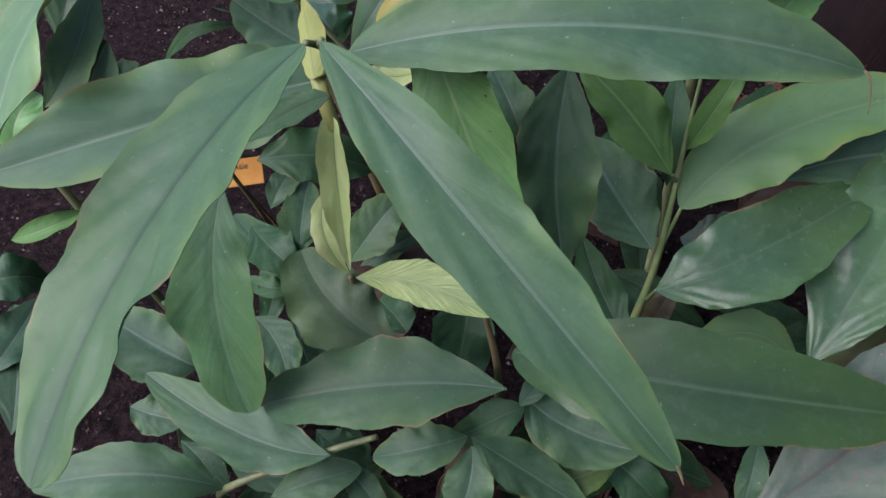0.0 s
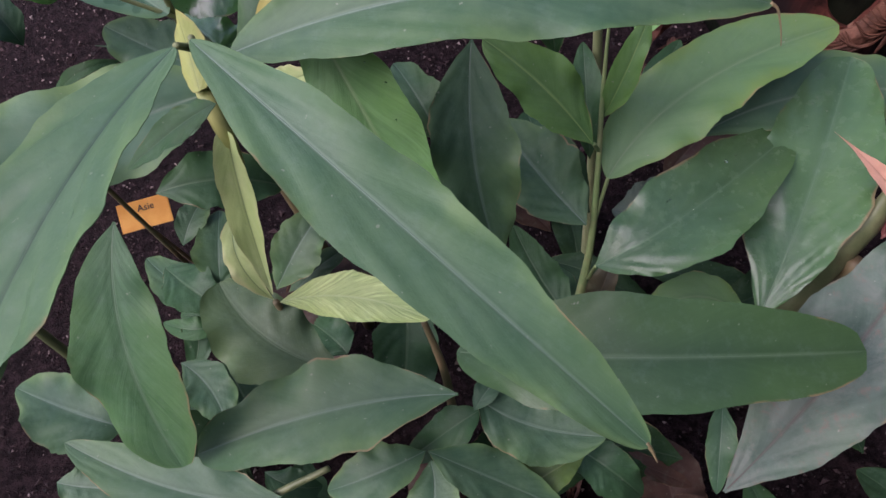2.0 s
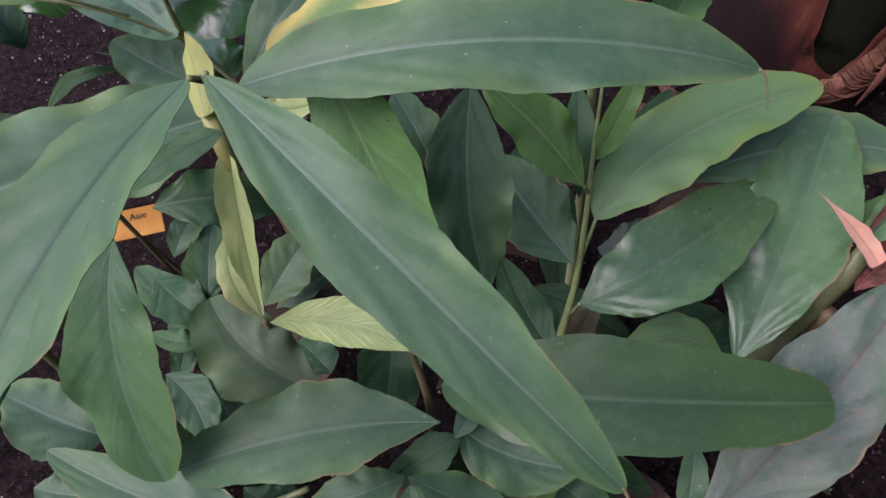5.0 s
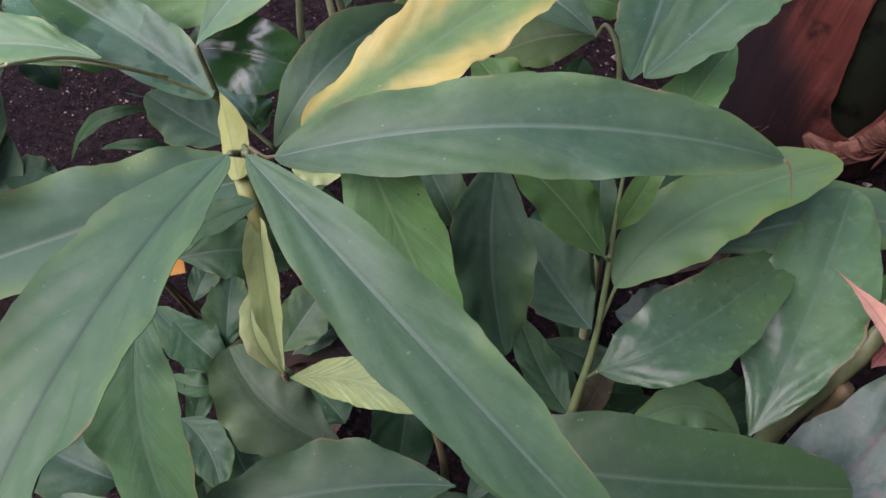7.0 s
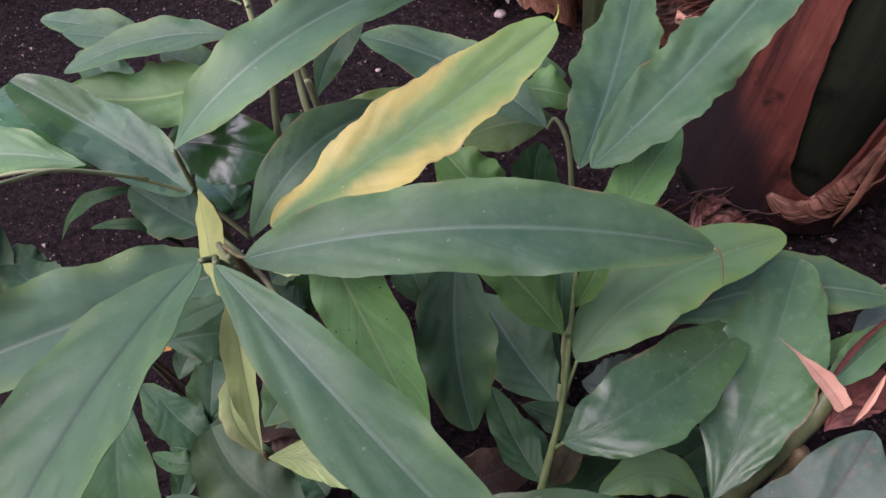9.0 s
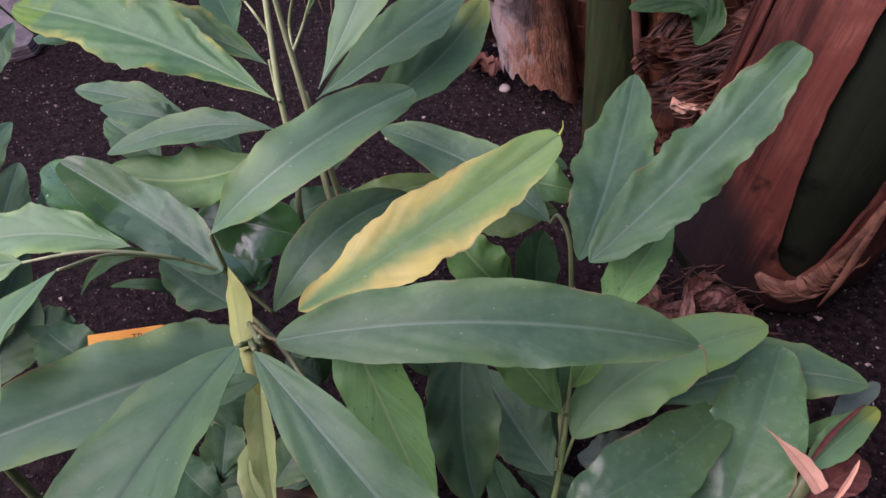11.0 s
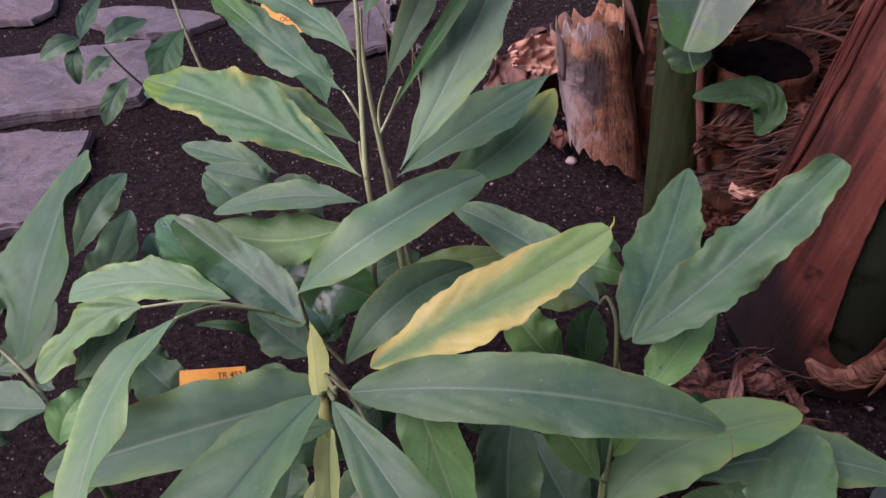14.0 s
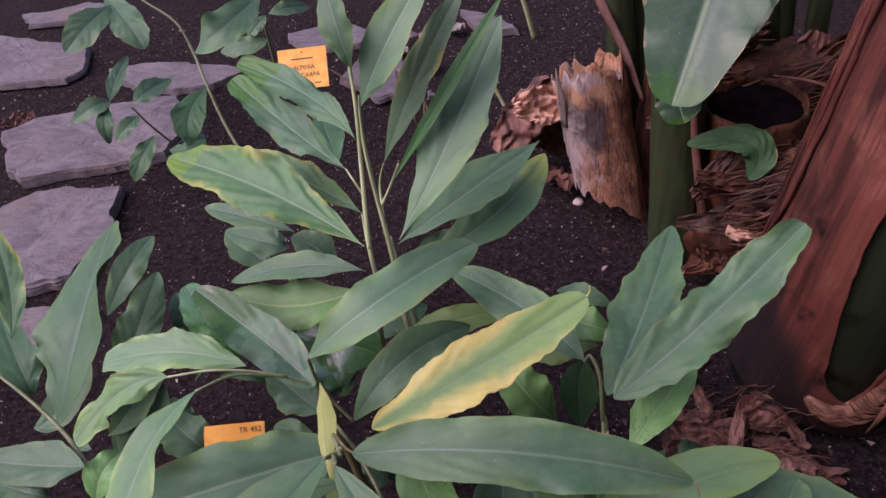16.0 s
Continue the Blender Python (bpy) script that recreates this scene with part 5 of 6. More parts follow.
plant_z = thing("ginger_plant", "leafy arching shoot growing between slate slabs", "plant", (-0.80, 2.67, 0), GINGER)
tube("stem", ((-0.777, 2.650, -0.010), (-0.842, 2.748, 0.080), (-0.898, 2.850, 0.200), (-0.954, 2.969, 0.300), (-1.009, 3.037, 0.400), (-1.149, 3.119, 0.480)), (0.007, 0.0065, 0.006, 0.006, 0.005, 0.0035), STALK_OLIVE, plant_z)
tube("stem", ((-1.061, 2.730, -0.010), (-1.088, 2.635, 0.160), (-1.104, 2.588, 0.270)), (0.005, 0.004, 0.003), STALK_OLIVE, plant_z)
tube("stem", ((-0.754, 3.381, -0.010), (-0.723, 3.292, 0.200), (-0.666, 3.113, 0.350)), (0.008, 0.007, 0.005), STALK_OLIVE, plant_z)
leaf(plant_z, "green", (-1.247, 3.040, 0.500), (-1.305, 2.883, 0.480), (-1.382, 2.803, 0.420), 0.134, (0.38, -0.48, 0.79))
leaf(plant_z, "green", (-1.310, 3.148, 0.500), (-1.159, 2.941, 0.460), (-1.091, 2.847, 0.380), 0.135, (0.08, -0.32, 0.94))
leaf(plant_z, "green", (-0.607, 2.962, 0.500), (-0.684, 2.692, 0.500), (-0.825, 2.676, 0.420), 0.149, (0.33, -0.48, 0.82))
leaf(plant_z, "green", (-0.634, 2.993, 0.300), (-0.722, 2.951, 0.300), (-0.840, 2.971, 0.280), 0.088, (-0.01, -0.64, 0.77))
leaf(plant_z, "green", (-0.633, 3.045, 0.380), (-0.667, 3.005, 0.360), (-0.715, 2.981, 0.320), 0.059, (0.06, -0.73, 0.68))
leaf(plant_z, "green", (-0.609, 3.008, 0.400), (-0.532, 3.043, 0.400), (-0.465, 3.137, 0.360), 0.073, (0.55, -0.38, 0.75))
leaf(plant_z, "green", (-1.073, 2.550, 0.300), (-1.018, 2.609, 0.320), (-0.977, 2.727, 0.300), 0.086, (0.48, -0.26, 0.84))
leaf(plant_z, "green", (-1.176, 2.593, 0.300), (-1.196, 2.740, 0.320), (-1.217, 2.942, 0.320), 0.064, (0.28, -0.02, 0.96))
leaf(plant_z, "green", (-1.176, 2.593, 0.300), (-1.208, 2.523, 0.320), (-1.296, 2.495, 0.280), 0.076, (0.31, -0.54, 0.78))
leaf(plant_z, "green", (-1.180, 2.573, 0.300), (-1.170, 2.478, 0.270), (-1.169, 2.452, 0.200), 0.058, (0.32, -0.59, 0.74))
leaf(plant_z, "green", (-1.062, 2.533, 0.260), (-1.080, 2.456, 0.260), (-1.132, 2.433, 0.220), 0.062, (0.30, -0.53, 0.79))
leaf(plant_z, "green", (-0.984, 2.443, 0.220), (-1.009, 2.328, 0.200), (-1.059, 2.303, 0.120), 0.075, (0.23, -0.64, 0.73))
leaf(plant_z, "dark", (-0.808, 2.620, 0.300), (-0.837, 2.452, 0.280), (-0.834, 2.377, 0.200), 0.115, (0.27, -0.39, 0.88))
leaf(plant_z, "dark", (-0.916, 2.366, 0.200), (-0.827, 2.337, 0.220), (-0.824, 2.463, 0.200), 0.086, (0.41, -0.38, 0.83))

# ---- trunk clump ----
trunk = thing("banana_tree", "leaning reddish brown trunk with dark green core", "tree trunk", (0.97, 1.33, 0))
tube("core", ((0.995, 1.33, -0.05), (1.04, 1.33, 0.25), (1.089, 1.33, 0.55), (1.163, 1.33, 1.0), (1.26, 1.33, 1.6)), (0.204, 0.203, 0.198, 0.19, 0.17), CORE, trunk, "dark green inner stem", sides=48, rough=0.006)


AXIS_A, AXIS_B = np.array((1.0, 1.33, 0.0)), np.array((1.26, 1.33, 1.6))
AXIS_RUN = unit(AXIS_B - AXIS_A)
AXIS_SIDE = unit(np.cross(AXIS_RUN, (0, 1, 0)))
AXIS_UP = np.cross(AXIS_SIDE, AXIS_RUN)


def on_trunk(angle, v, radius):
    """A place on the leaning trunk: degrees round it, share of its height, distance from its axis."""
    a = radians(angle)
    return AXIS_A + (AXIS_B - AXIS_A) * v + (AXIS_SIDE * math.cos(a) + AXIS_UP * math.sin(a)) * radius


def sheath(parent, v0, v1, radius, left, right, material, name="sheath", thick=0.01, seed=1, ragged=0.0, ridge=0.010, label="", rows=110, cols=56):
    """A leaf base wrapped part of the way round the trunk. left, right: the bounding angles by height, as (heights, degrees)."""
    grid, nor = np.empty((rows, cols, 3)), np.empty((rows, cols, 3))
    for r, v in enumerate(np.linspace(v0, v1, rows)):
        wob = ragged * (noise.noise(Vector((v * 26, seed, 0))) + 0.6 * noise.noise(Vector((v * 80, seed, 2))))
        hi, lo = np.interp(v, *left) + 0.5 * wob, np.interp(v, *right) + wob
        hi = max(hi, lo + 0.8)
        for c, a in enumerate(np.linspace(lo, hi, cols)):
            p = Vector((a * 0.05, v * 5, seed * 9.0))
            rad = radius * (1 + 0.02 * noise.noise(p) + ridge * noise.noise(Vector((a * 0.33, v * 1.8, seed))) + 0.6 * ridge * noise.noise(Vector((a * 0.95, v * 3.0, seed + 4)))) * (1 - 0.07 * v)
            nor[r, c] = AXIS_SIDE * math.cos(radians(a)) + AXIS_UP * math.sin(radians(a))
            grid[r, c] = on_trunk(a, v, rad)
    verts, faces, uvs = sheet_mesh(grid, np.zeros((rows, cols, 2)), thick, nor)
    return part(name, verts, faces, material, parent, label)


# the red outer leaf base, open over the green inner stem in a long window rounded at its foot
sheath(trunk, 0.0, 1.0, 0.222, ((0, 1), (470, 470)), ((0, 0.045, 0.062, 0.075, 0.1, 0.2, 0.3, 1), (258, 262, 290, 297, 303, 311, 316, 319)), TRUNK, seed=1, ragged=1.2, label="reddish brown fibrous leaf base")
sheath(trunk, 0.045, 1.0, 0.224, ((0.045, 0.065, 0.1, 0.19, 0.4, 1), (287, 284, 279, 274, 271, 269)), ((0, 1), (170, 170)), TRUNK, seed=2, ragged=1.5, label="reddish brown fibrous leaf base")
# loose lamellae along the edge that faces the stalks
for k, (a, v0) in enumerate(((371, 0.24), (377, 0.21), (383, 0.18), (390, 0.15))):
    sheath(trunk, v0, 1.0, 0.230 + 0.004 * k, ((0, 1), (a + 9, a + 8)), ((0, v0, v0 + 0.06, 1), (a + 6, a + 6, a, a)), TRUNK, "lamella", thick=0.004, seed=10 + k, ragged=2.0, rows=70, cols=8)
rim = [on_trunk(a, v, 0.228) for a, v in ((306, 0.055), (298, 0.046), (290, 0.042), (283, 0.052), (277, 0.075), (272, 0.115), (268, 0.18), (264, 0.27))]
tube("collar", rim, (0.008, 0.020, 0.025, 0.024, 0.020, 0.016, 0.012, 0.008), RIM, trunk, "torn fibrous rim", sides=28, rough=0.10, seed=81, steps=8)
for k in range(26):
    q = 300 - 26 * (k / 25) + 2 * noise.noise(Vector((k * 1.7, 0, 0)))
    v = float(np.interp(q, (272, 283, 290, 300), (0.115, 0.052, 0.042, 0.048)))
    r = 0.249 + 0.006 * noise.noise(Vector((k * 0.9, 3, 0)))
    tube("fibre", [on_trunk(q + d, v + w, r + e) for d, w, e in ((7, 0.012, -0.006), (0, 0.004 * math.sin(k), 0.002), (-7, 0.004, 0.003), (-12, 0.012, -0.006))], (0.001, 0.0022, 0.002, 0.0007), RIM, trunk, sides=5, steps=4, cap=False)
tube("strip", [on_trunk(a, v, r) for a, v, r in ((268, 0.20, 0.236), (272, 0.14, 0.255), (275, 0.09, 0.272), (278, 0.055, 0.280))], (0.006, 0.009, 0.008, 0.002), RIM, trunk, "hanging dry strip", sides=8, flat=0.35)


def broken_stump(name, base, top, r0, r1, jag, depth, material, core, label, seed, slant=0.0):
    """A broken, hollow stem stub with a torn rim and a dark core."""
    ob = thing(name, label, "stump", (base[0], base[1], 0))
    rng = random.Random(seed)
    b, t = np.array(base, float), np.array(top, float)
    run = unit(t - b)
    side = unit(np.cross(run, (0, 1, 0.2)))
    up = np.cross(side, run)
    sides, rows = 48, 26
    rim = [jag * (1.6 * noise.noise(Vector((3 * math.cos(k * 0.131), 3 * math.sin(k * 0.131), seed))) + rng.uniform(-0.5, 0.5)) for k in range(sides)]
    verts, faces = [], []

    def ring(level, scale, drop=0.0):
        for k in range(sides):
            a = 2 * math.pi * k / sides
            p = Vector((math.cos(a) * 2, math.sin(a) * 2, level * 3 + seed))
            rad = (r0 + (r1 - r0) * level) * scale * (1 + 0.10 * noise.noise(p) + 0.05 * noise.noise(Vector((a * 9, level * 2, seed))) + 0.02 * rng.uniform(-1, 1))
            rise = rim[k] * max(0.0, (level - 0.75) / 0.25) + (slant * math.cos(a) + 0.5 * rim[k] * bool(slant)) * max(0.0, 1 - level * 1.6)
            verts.append(b + (t - b) * level + run * (rise - drop) + (side * math.cos(a) + up * math.sin(a)) * rad)

    for r in range(rows):
        ring(r / (rows - 1), 1.0)
    for scale, drop in ((0.975, 0.002), (0.94, depth * 0.5), (0.92, depth)):
        ring(1.0, scale, drop)
    for r in range(rows + 2):
        for k in range(sides):
            n = (k + 1) % sides
            faces.append((r * sides + k, r * sides + n, (r + 1) * sides + n, (r + 1) * sides + k))
    part("wall", verts, faces, material, ob)
    verts, faces = [], []
    for q in range(7):
        for k in range(sides):
            a = 2 * math.pi * k / sides
            rad = r1 * 0.97 * (1 - q / 7)
            p = Vector((math.cos(a) * rad * 30, math.sin(a) * rad * 30, seed))
            verts.append(t - run * (depth * (0.8 + 0.12 * noise.noise(p))) + (side * math.cos(a) + up * math.sin(a)) * rad)
    for q in range(6):
        for k in range(sides):
            n = (k + 1) % sides
            faces.append((q * sides + k, q * sides + n, (q + 1) * sides + n, (q + 1) * sides + k))
    faces.append(tuple(6 * sides + k for k in range(sides)))
    part("core", verts, faces, core, ob, "sunken core")
    return ob


stump = broken_stump("stump", (0.607, 2.035, 0.045), (0.540, 2.14, 0.455), 0.104, 0.108, 0.060, 0.05, STUMP, SPLINTER, "broken fibrous stump with torn grey brown top", 4, 0.088)
# a pale splinter stands at its torn edge
for k, (x, y, z, h, r) in enumerate(((0.443, 2.055, 0.39, 0.125, 0.0075), (0.452, 2.05, 0.38, 0.085, 0.009))):
    tube("splinter", ((x + 0.014, y + 0.006, z - 0.07), (x + 0.006, y, z + 0.3 * h), (x, y, z + 0.75 * h), (x - 0.004, y, z + h)), (r * 0.9, r, r * 0.6, 0.0006), SPLINTER, stump, "pale weathered splinter", sides=7, flat=0.35, rough=0.15, seed=k, steps=6)
broken_stump("stump", (0.95, 1.84, -0.02), (0.935, 1.83, 0.475), 0.15, 0.130, 0.008, 0.03, CUTWOOD, HOLE, "cut stump with shallow hollow top coloured black", 8)
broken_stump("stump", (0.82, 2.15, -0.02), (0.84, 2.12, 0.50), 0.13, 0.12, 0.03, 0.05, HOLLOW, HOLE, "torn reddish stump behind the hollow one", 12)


# ---- banana-like clump: stalks and leaves ----
clump = thing("banana_plant", "clump of dark green stalks with glossy leaves", "plant", (0.74, 1.78, 0))
for base, top, r in (
    ((0.745, 1.78, -0.02), (0.70, 1.90, 1.25), 0.070),
    ((0.70, 2.25, -0.02), (0.60, 2.30, 1.2), 0.045),
    ((0.76, 2.30, -0.02), (0.68, 2.33, 1.2), 0.030),
    ((0.80, 2.32, -0.02), (0.76, 2.35, 1.2), 0.028),
    ((1.10, 2.05, 0.0), (0.98, 2.12, 1.1), 0.030),
    ((1.13, 2.12, 0.0), (1.08, 2.18, 1.1), 0.028),
    ((1.16, 2.05, 0.0), (1.18, 2.12, 1.1), 0.032),
    ((1.30, 1.95, 0.0), (1.38, 2.0, 1.1), 0.045),
):
    b, t = Vector(base), Vector(top)
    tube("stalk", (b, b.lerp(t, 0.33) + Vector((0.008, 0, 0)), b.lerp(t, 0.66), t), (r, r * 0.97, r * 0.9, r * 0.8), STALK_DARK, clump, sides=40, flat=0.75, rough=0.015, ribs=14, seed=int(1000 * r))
leaf(clump, "banana", (0.786, 1.780, 0.936), (0.730, 1.686, 0.822), (0.637, 1.554, 0.651), 0.248, (-0.23, -0.70, 0.67), blunt=.3, tip_blunt=.36, peak=.85, wave=.5, fold=.12)
leaf(clump, "banana", (1.033, 2.031, 0.828), (0.946, 1.966, 0.719), (0.885, 1.883, 0.619), 0.128, (-0.30, -0.67, 0.68), blunt=.5)
leaf(clump, "banana", (0.684, 1.718, 0.670), (0.684, 1.669, 0.604), (0.693, 1.625, 0.558), 0.108, (-0.15, -0.77, 0.62), blunt=.4)
leaf(clump, "grass", (0.848, 1.578, 0.408), (0.856, 1.614, 0.486), (0.724, 1.693, 0.452), 0.082, (-0.20, -0.52, 0.83), blunt=.55, tip_blunt=.5, peak=.9, wave=1.6, pucker=2.5, fold=.2)

# ---- roots and dry husks ----
GREY_LITTER = ((-0.11, 3.05), (-0.04, 3.45), (0.05, 2.88), (0.12, 3.5), (-0.17, 3.35), (0.0, 3.15))
roots = thing("root_mass", "tangle of reddish fibrous roots at trunk base", "roots", (0.95, 1.6, 0))
rng = random.Random(5)
tube("root_crown", ((0.80, 1.80, 0.0), (0.93, 1.72, 0.16), (1.05, 1.62, 0.30), (1.16, 1.52, 0.38)), (0.08, 0.12, 0.13, 0.10), HOLLOW, roots, sides=36, rough=0.12, seed=3, steps=12)
tube("root_crown", ((0.80, 2.12, 0.20), (0.95, 2.06, 0.40), (1.10, 2.02, 0.42), (1.30, 1.94, 0.40)), (0.08, 0.09, 0.10, 0.09), HOLLOW, roots, sides=40, rough=0.12, seed=6, steps=14)


def fibre_mat(count, box, reach, thick, seed, parent=None, material=None):
    """A mat of fine torn fibres."""
    rnd = random.Random(seed)
    verts, faces = [], []
    for _ in range(count):
        x, y, z = (rnd.uniform(a, b) for a, b in box)
        dx, dy, dz = reach[0] * rnd.uniform(0.4, 1), reach[1] * rnd.uniform(-0.6, 1), reach[2] * rnd.uniform(-0.7, 1)
        r = thick * rnd.uniform(0.5, 1.6)
        curl = min(0.02, 0.12 * math.hypot(dx, dy, dz))
        wob = [rnd.uniform(-curl, curl) for _ in range(6)]
        line = spline(((x, y, z), (x + dx * 0.33, y + dy * 0.33 + wob[0], z + dz * 0.33 + wob[1]), (x + dx * 0.66, y + dy * 0.66 + wob[2], z + dz * 0.66 + wob[3]), (x + dx, y + dy, z + dz)), 4)
        k = len(verts)
        for i, c in enumerate(line):
            rr = r * (1 - 0.75 * abs(2 * i / (len(line) - 1) - 1) ** 3)
            for a in range(5):
                verts.append((c[0], c[1] + rr * math.cos(a * 1.2566), max(0.004, c[2] + rr * math.sin(a * 1.2566))))
        for i in range(len(line) - 1):
            for a in range(5):
                b = (a + 1) % 5
                faces.append((k + i * 5 + a, k + i * 5 + b, k + i * 5 + 5 + b, k + i * 5 + 5 + a))
    ob = part("fibre_mat", verts, faces, material or ROOT, parent or roots, "mat of torn reddish fibres")
    ob["kind"] = "stuff"
    return ob


fibre_mat(170, ((0.78, 0.92), (1.50, 1.66), (0.26, 0.42)), (0.20, -0.04, 0.07), 0.0022, 1)
fibre_mat(70, ((0.68, 0.86), (1.95, 2.15), (0.15, 0.58)), (0.26, -0.08, 0.06), 0.004, 2)
fibre_mat(60, ((1.0, 1.15), (1.88, 1.96), (0.30, 0.50)), (0.20, -0.05, 0.10), 0.003, 9)
fibre_mat(150, ((0.58, 0.84), (0.92, 1.24), (0.01, 0.07)), (0.09, -0.07, 0.05), 0.0014, 4)
for k in range(16):
    y0, z0 = rng.uniform(1.5, 1.66), rng.uniform(0.20, 0.42)
    x0 = 0.78 + 0.2 * z0 + rng.uniform(-0.02, 0.04)
    r = rng.uniform(0.008, 0.016)
    tube("root", ((x0, y0, z0), (x0 + 0.08, y0 - 0.02, z0 + rng.uniform(0.0, 0.05)), (x0 + 0.16, y0 - 0.03, z0 + rng.uniform(-0.03, 0.07)), (x0 + 0.27, y0 - 0.06, z0 + rng.uniform(0.0, 0.12))), (r * 0.5, r, r * 1.2, r), ROOT, roots, sides=10, rough=0.16, seed=k, steps=5)
tube("root", ((0.83, 1.73, 0.0), (0.80, 1.74, 0.20), (0.765, 1.76, 0.42), (0.755, 1.77, 0.55)), (0.010, 0.012, 0.010, 0.006), HUSK, roots, "pale dry strip", sides=8, flat=0.4)
tube("root", ((1.092, 1.70, 0.548), (1.012, 1.71, 0.583), (0.922, 1.72, 0.605)), (0.009, 0.007, 0.003), HUSK, roots, "pale dry strip", sides=8, flat=0.5)
tube("root", ((0.50, 2.40, 0.95), (0.58, 2.30, 0.66), (0.66, 2.18, 0.48), (0.70, 2.08, 0.36)), (0.014, 0.016, 0.013, 0.006), HUSK, roots, "long dry reddish strip", sides=8, flat=0.4)


def husk(at, size, turn, curl, label, seed, material=None, name="dry_leaf", parent=None, crumple=1.0):
    """A crumpled piece of dry leaf base lying on the soil."""
    rows, cols = 30, 22
    m = pose(*at, *turn)
    grid, nor = np.empty((rows, cols, 3)), np.empty((rows, cols, 3))
    for r, v in enumerate(np.linspace(-1, 1, rows)):
        wide = size[1] * (1 - 0.55 * v * v) * (1 + 0.2 * noise.noise(Vector((v * 3, seed, 0))))
        for c, w in enumerate(np.linspace(-1, 1, cols)):
            p = Vector((v * 1.5, w * 1.2, seed * 5.0))
            z = curl * (w * w + 0.4 * v * v) * size[1] + crumple * size[1] * (0.55 * noise.noise(p * 1.4) + 0.35 * noise.noise(p * 3.5) + 0.14 * noise.noise(p * 9))
            grid[r, c] = m @ Vector((v * size[0], w * wide, z))
            nor[r, c] = m.to_3x3() @ Vector((0, 0, 1))
    if not parent:
        grid[:, :, 2] += at[2] - grid[:, :, 2].min()
    verts, faces, uvs = sheet_mesh(grid, np.stack(np.broadcast_arrays(np.linspace(0, 1, cols)[None, :], np.linspace(0, 1, rows)[:, None]), -1), 0.0015, nor)
    if parent:
        return part(name, verts, faces, material or HUSK, parent, label, uvs)
    return tagged(part(name, verts, faces, material or HUSK, uvs=uvs), label, "dry leaf", group="dry leaf litter")


for k in range(15):
    v = k / 14
    husk((0.84 + 0.13 * rng.random() + 0.12 * v, rng.uniform(1.44, 1.56) + 0.06 * v, 0.06 + 0.42 * v), (rng.uniform(0.05, 0.10), rng.uniform(0.018, 0.035)), (rng.uniform(35, 75), rng.uniform(-35, -5), rng.uniform(-30, 20)), rng.uniform(-0.5, 0.5), "", 100 + k, ROOT if k % 3 else HUSK, "bark_flake", roots, 1.2)
for k in range(12):
    husk((rng.uniform(0.72, 1.0), rng.uniform(1.92, 2.08), 0.2 + 0.035 * k), (rng.uniform(0.09, 0.15), rng.uniform(0.03, 0.05)), (rng.uniform(40, 80), rng.uniform(-30, 10), rng.uniform(-30, 20)), rng.uniform(-0.5, 0.5), "", 140 + k, ROOT if k % 3 else HUSK, "bark_flake", roots, 1.2)

for k in range(26):
    husk((rng.uniform(0.78, 1.04), rng.uniform(1.60, 1.70), rng.uniform(0.06, 0.40)), (rng.uniform(0.05, 0.12), rng.uniform(0.012, 0.030)), (rng.uniform(40, 85), rng.uniform(-50, 60), rng.uniform(-30, 25)), rng.uniform(-0.6, 0.6), "", 180 + k, (HOLLOW, ROOT, HUSK)[k % 3], "bark_flake", roots, 1.3)
for k in range(7):
    husk((rng.uniform(1.05, 1.36), rng.uniform(1.92, 2.02), rng.uniform(0.36, 0.52)), (rng.uniform(0.08, 0.14), rng.uniform(0.04, 0.07)), (rng.uniform(50, 90), rng.uniform(-80, -40), rng.uniform(-40, 25)), rng.uniform(-0.6, 0.6), "", 220 + k, (HOLLOW, ROOT, HUSK)[k % 3], "bark_flake", roots, 1.0)
LITTER = "torn reddish brown dry leaf base on soil"
for k in range(44):
    x, y = 0.58 + 0.30 * rng.random(), 0.93 + 0.30 * rng.random()
    x += 0.12 * (1.15 - y)
    s = rng.uniform(0.035, 0.075)
    husk((x, y, 0.05 * rng.random() if 0.64 < x < 0.8 else 0.0), (s, s * rng.uniform(0.25, 0.5)), (rng.uniform(-40, 40), rng.uniform(-25, 25), rng.uniform(0, 180)), rng.uniform(-0.6, 0.6), LITTER, 20 + k, (HUSK, ROOT, HUSK)[k % 3], crumple=0.9)
husk((0.667, 1.25, 0.0), (0.11, 0.022), (20, 62, 95), 0.8, "curled pinkish dry strip standing against trunk", 71, HUSK, crumple=0.5)
husk((-1.87, 3.02, 0.0), (0.07, 0.045), (20, 10, 40), 0.6, "brown curled dry leaf beside slate slab", 72)
husk((0.385, 2.10, 0.31), (0.09, 0.06), (52, 14, 24), 0.5, "pinkish crumpled dry leaf leaning on stump", 40, LEAF["dry"], crumple=1.6)
husk((0.380, 2.24, 0.08), (0.15, 0.085), (68, -40, 30), -0.8, "red brown crumpled dry leaf beside stump", 41, HUSK, crumple=1.4)
husk((0.42, 2.18, 0.0), (0.12, 0.06), (30, 10, 120), 0.6, "red brown curled dry leaf beside stump", 42)
husk((0.46, 2.38, 0.0), (0.15, 0.07), (80, 35, 10), 0.8, "tall torn brown husk beside stump", 43)
for k, (x, y) in enumerate(GREY_LITTER):
    husk((x, y, 0.0), (rng.uniform(0.05, 0.09), 0.035), (rng.uniform(-20, 20), rng.uniform(-20, 20), rng.uniform(0, 180)), 0.5, "pale grey crumpled dead leaf on soil", 90 + k, HUSK_GREY)
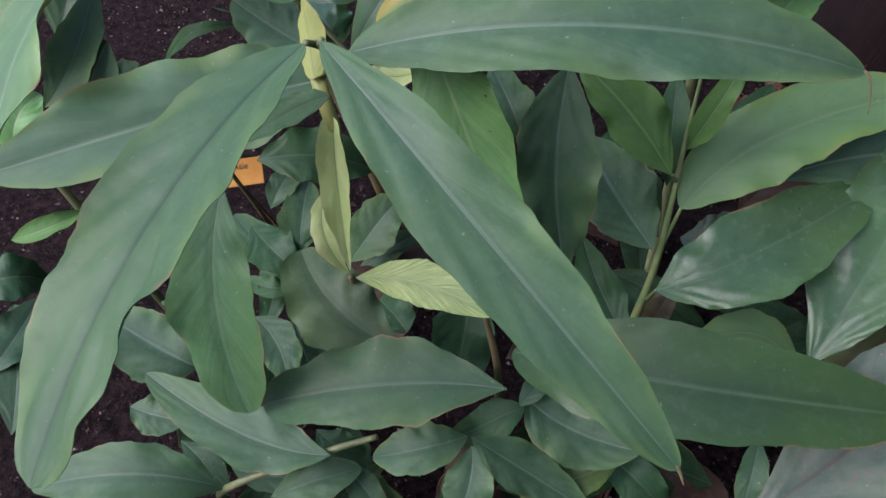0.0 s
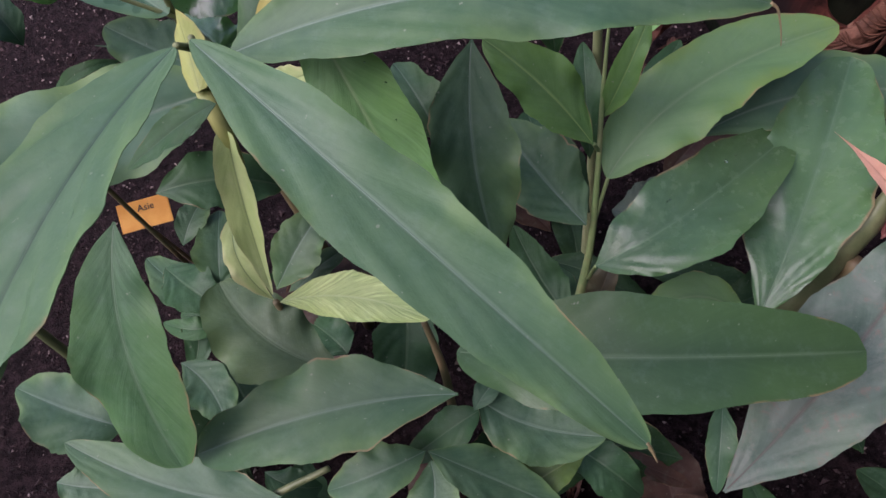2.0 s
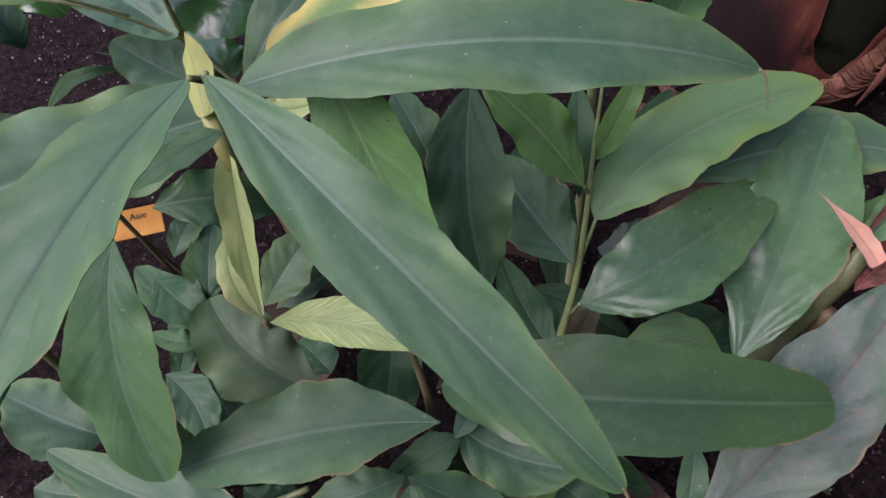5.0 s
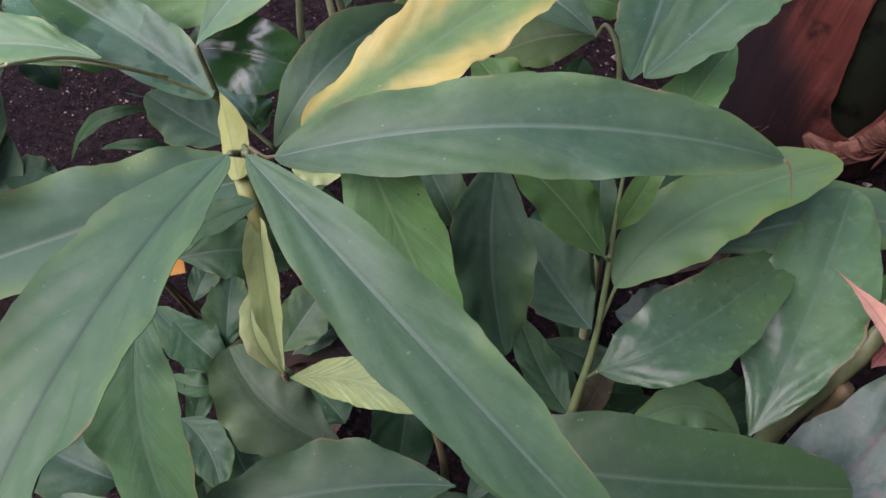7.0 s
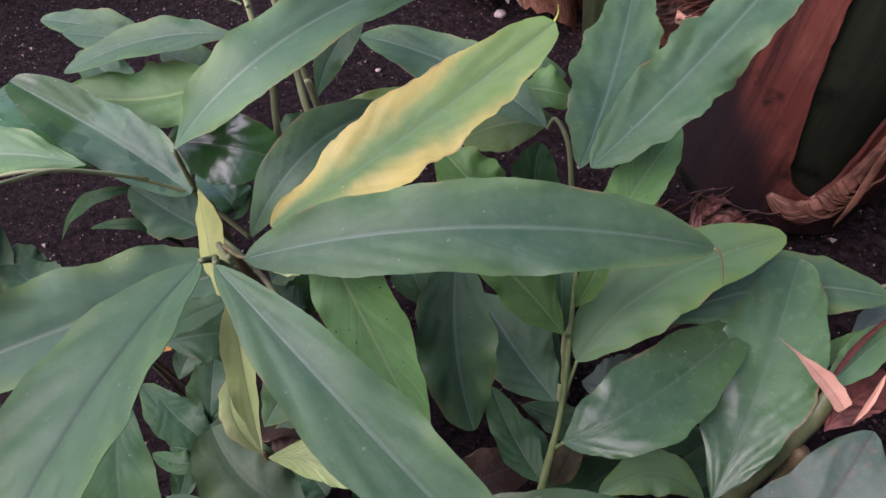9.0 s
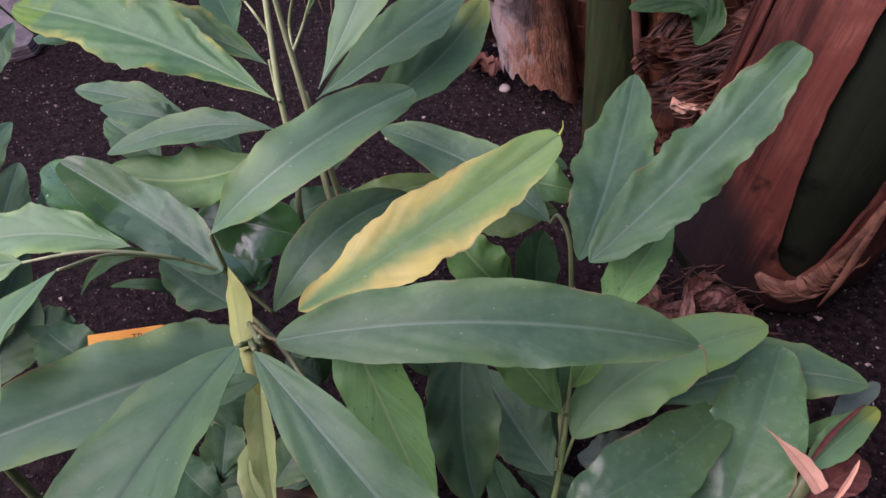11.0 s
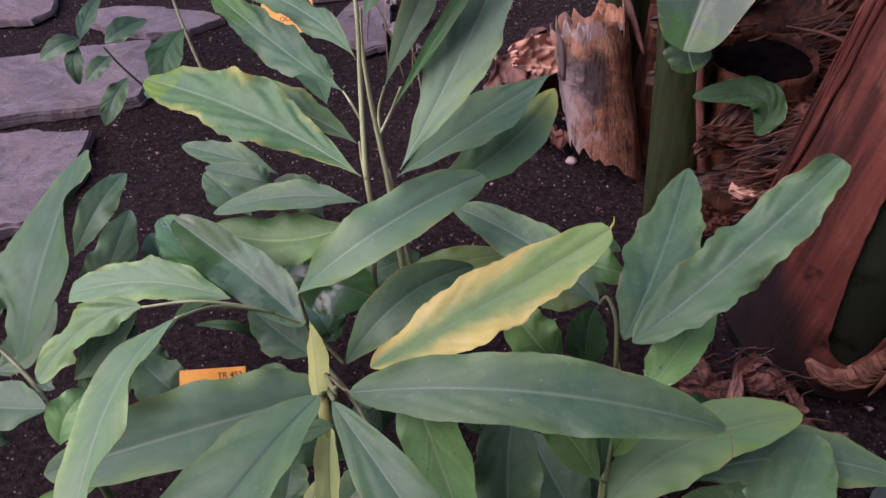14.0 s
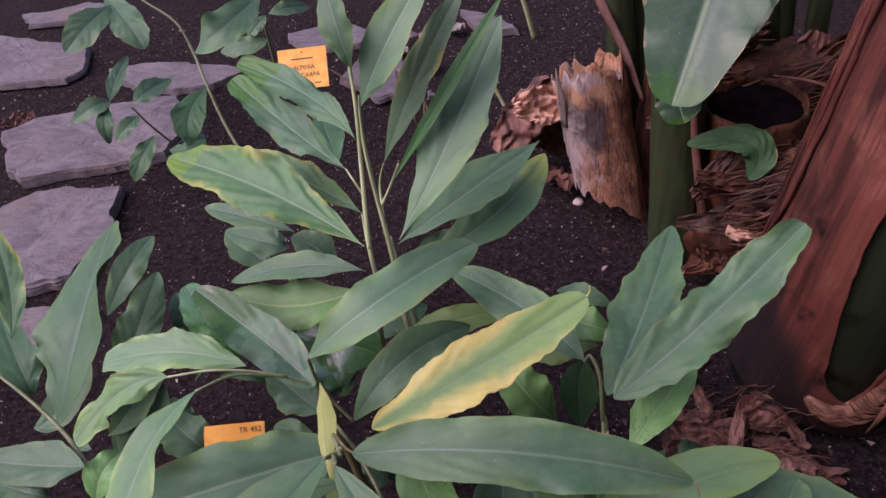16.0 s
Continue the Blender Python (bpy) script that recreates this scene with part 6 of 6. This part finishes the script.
husk((0.68, 1.55, 0.0), (0.10, 0.02), (15, 60, 100), 0.8, "thin pale dry strip against stalk", 44, LEAF["dry"])
husk((0.86, 1.50, 0.25), (0.075, 0.028), (20, -12, 160), 0.6, "pale pink dry bract caught on roots", 45, LEAF["dry"])
for k in range(7):
    husk((0.32 + rng.uniform(-0.12, 0.14), 0.62 + rng.uniform(-0.2, 0.15), 0.0), (0.03, 0.010), (0, 0, rng.uniform(0, 180)), 0.4, "small curled dry leaf under the shoots", 60 + k)


# ---- plant tags ----
def text_part(words, size, at_matrix, parent, align="CENTER"):
    curve = bpy.data.curves.new("lettering", "FONT")
    curve.body, curve.size, curve.align_x, curve.align_y, curve.extrude = words, size, align, "CENTER", 0.0002
    temp = bpy.data.objects.new("lettering", curve)
    scene.collection.objects.link(temp)
    me = bpy.data.meshes.new_from_object(temp.evaluated_get(bpy.context.evaluated_depsgraph_get()))
    bpy.data.objects.remove(temp)
    me.transform(at_matrix)
    me.materials.clear()
    me.materials.append(INK)
    ob = new("lettering", me)
    ob.parent = parent
    ob.matrix_parent_inverse = Matrix.Translation(parent.location).inverted()
    return ob


def box_part(name, m, sx, sy, sz, material, parent, label="", bevel=0.0012):
    bm = bmesh.new()
    bmesh.ops.create_cube(bm, size=1.0, matrix=Matrix.Diagonal((sx, sy, sz, 1)))
    bmesh.ops.bevel(bm, geom=bm.edges[:] + bm.verts[:], offset=min(bevel, sz * 0.3), segments=2, affect="EDGES")
    bm.transform(m)
    verts, faces = [v.co.copy() for v in bm.verts], [tuple(v.index for v in f.verts) for f in bm.faces]
    bm.free()
    return part(name, verts, faces, material, parent, label, smooth=False)


def tag(at, right, facing, wide, tall, lines, label):
    """A plastic plate on a stake. lines: (words or None for a bar, size, x, y, align)."""
    r, f = Vector(right).normalized(), Vector(facing).normalized()
    f = (f - f.dot(r) * r).normalized()
    u = f.cross(r)
    m = Matrix.Translation(at) @ Matrix((r, u, f)).transposed().to_4x4()
    ob = thing("plant_tag", label, "plant tag", (at[0], at[1], 0), "plant tags in the bed")
    box_part("plate", m, wide, tall, 0.0025, TAG, ob)
    foot = m @ Vector((0, -tall / 2, -0.009))
    top = m @ Vector((0, tall * 0.3, -0.009))
    base = Vector((foot.x, foot.y + 0.06, -0.03))
    tube("stake", (base, base.lerp(foot, 0.5), base.lerp(foot, 0.85), base.lerp(foot, 0.97), foot, foot.lerp(top, 0.5), top), (0.0035, 0.0035, 0.003), STALK_BROWN, ob, sides=8, steps=3)
    for words, size, x, y, align in lines:
        lay = m @ Matrix.Translation((x * wide, y * tall, 0.0018))
        if words:
            text_part(words, size, lay, ob, align)
        else:
            box_part("print_bar", lay, size, 0.004, 0.0005, INK, ob)
    return ob


tag((-0.415, 2.57, 0.355), (1, -0.10, 0.05), (0.25, -0.80, 0.55), 0.185, 0.145, ((None, 0.008, 0.0, 0.40, ""), (None, 0.085, 0.0, 0.24, ""), ("ALPINIA", 0.023, 0.02, 0.02, "CENTER"), ("OCARPA", 0.023, 0.34, -0.17, "RIGHT"), (None, 0.025, 0.28, -0.38, "")), "orange yellow plant tag with printed plant name")
tag((-0.269, 0.871, 0.468), (1.0, 0.10, -0.10), (0.12, -0.58, 0.80), 0.106, 0.080, (("TR 452", 0.0135, 0.26, 0.34, "CENTER"),), "orange yellow plant tag with handwritten code")
tag((-0.303, 0.932, 0.258), (0.95, 0.10, -0.05), (0.20, -0.45, 0.85), 0.080, 0.046, (("Asie", 0.015, 0.05, 0.2, "CENTER"),), "orange yellow plant tag half hidden by leaves")

# slender stalks and arching grass blades
stalks = thing("green_stalk", "thin green stalk rising behind the dry leaves", "plant", (0.35, 2.48, 0))
tube("stem", ((0.352, 2.48, 0.0), (0.31, 2.485, 0.13), (0.264, 2.49, 0.25)), (0.007, 0.007, 0.006), STALK, stalks)
stalk_far = thing("green_stalk", "thin green stalk rising from bare soil", "plant", (0.49, 3.38, 0))
tube("stem", ((0.49, 3.376, -0.01), (0.443, 3.333, 0.2), (0.36, 3.30, 0.5)), (0.012, 0.011, 0.010), STALK, stalk_far)


def dry_twigs(spots, seed):
    """A loose handful of thin dead stems lying and leaning among the slate."""
    rnd = random.Random(seed)
    ob = thing("dry_twigs", "thin grey brown dead stems leaning over slate", "twigs", (spots[0][0], spots[0][1], 0))
    for x, y, dx, dy, h in spots:
        z0 = ground_height(x, y)
        mid = (x + 0.5 * dx + rnd.uniform(-0.02, 0.02), y + 0.5 * dy, z0 + 0.62 * h)
        tube("twig", ((x, y, z0 - 0.005), mid, (x + dx, y + dy, z0 + h)), (0.0035, 0.003, 0.0016), STALK_BROWN, ob, sides=6, steps=5)
    return ob


dry_twigs([(-0.30, 3.05, -0.14, 0.05, 0.10), (-0.22, 2.95, 0.05, 0.10, 0.22), (-0.12, 2.80, 0.02, 0.16, 0.26), (-0.05, 2.70, -0.10, 0.12, 0.30), (-0.02, 2.62, 0.03, 0.05, 0.28), (-0.40, 3.15, 0.22, 0.10, 0.07), (-0.36, 3.30, 0.10, -0.16, 0.09), (0.02, 2.55, -0.07, 0.20, 0.20)], 3)
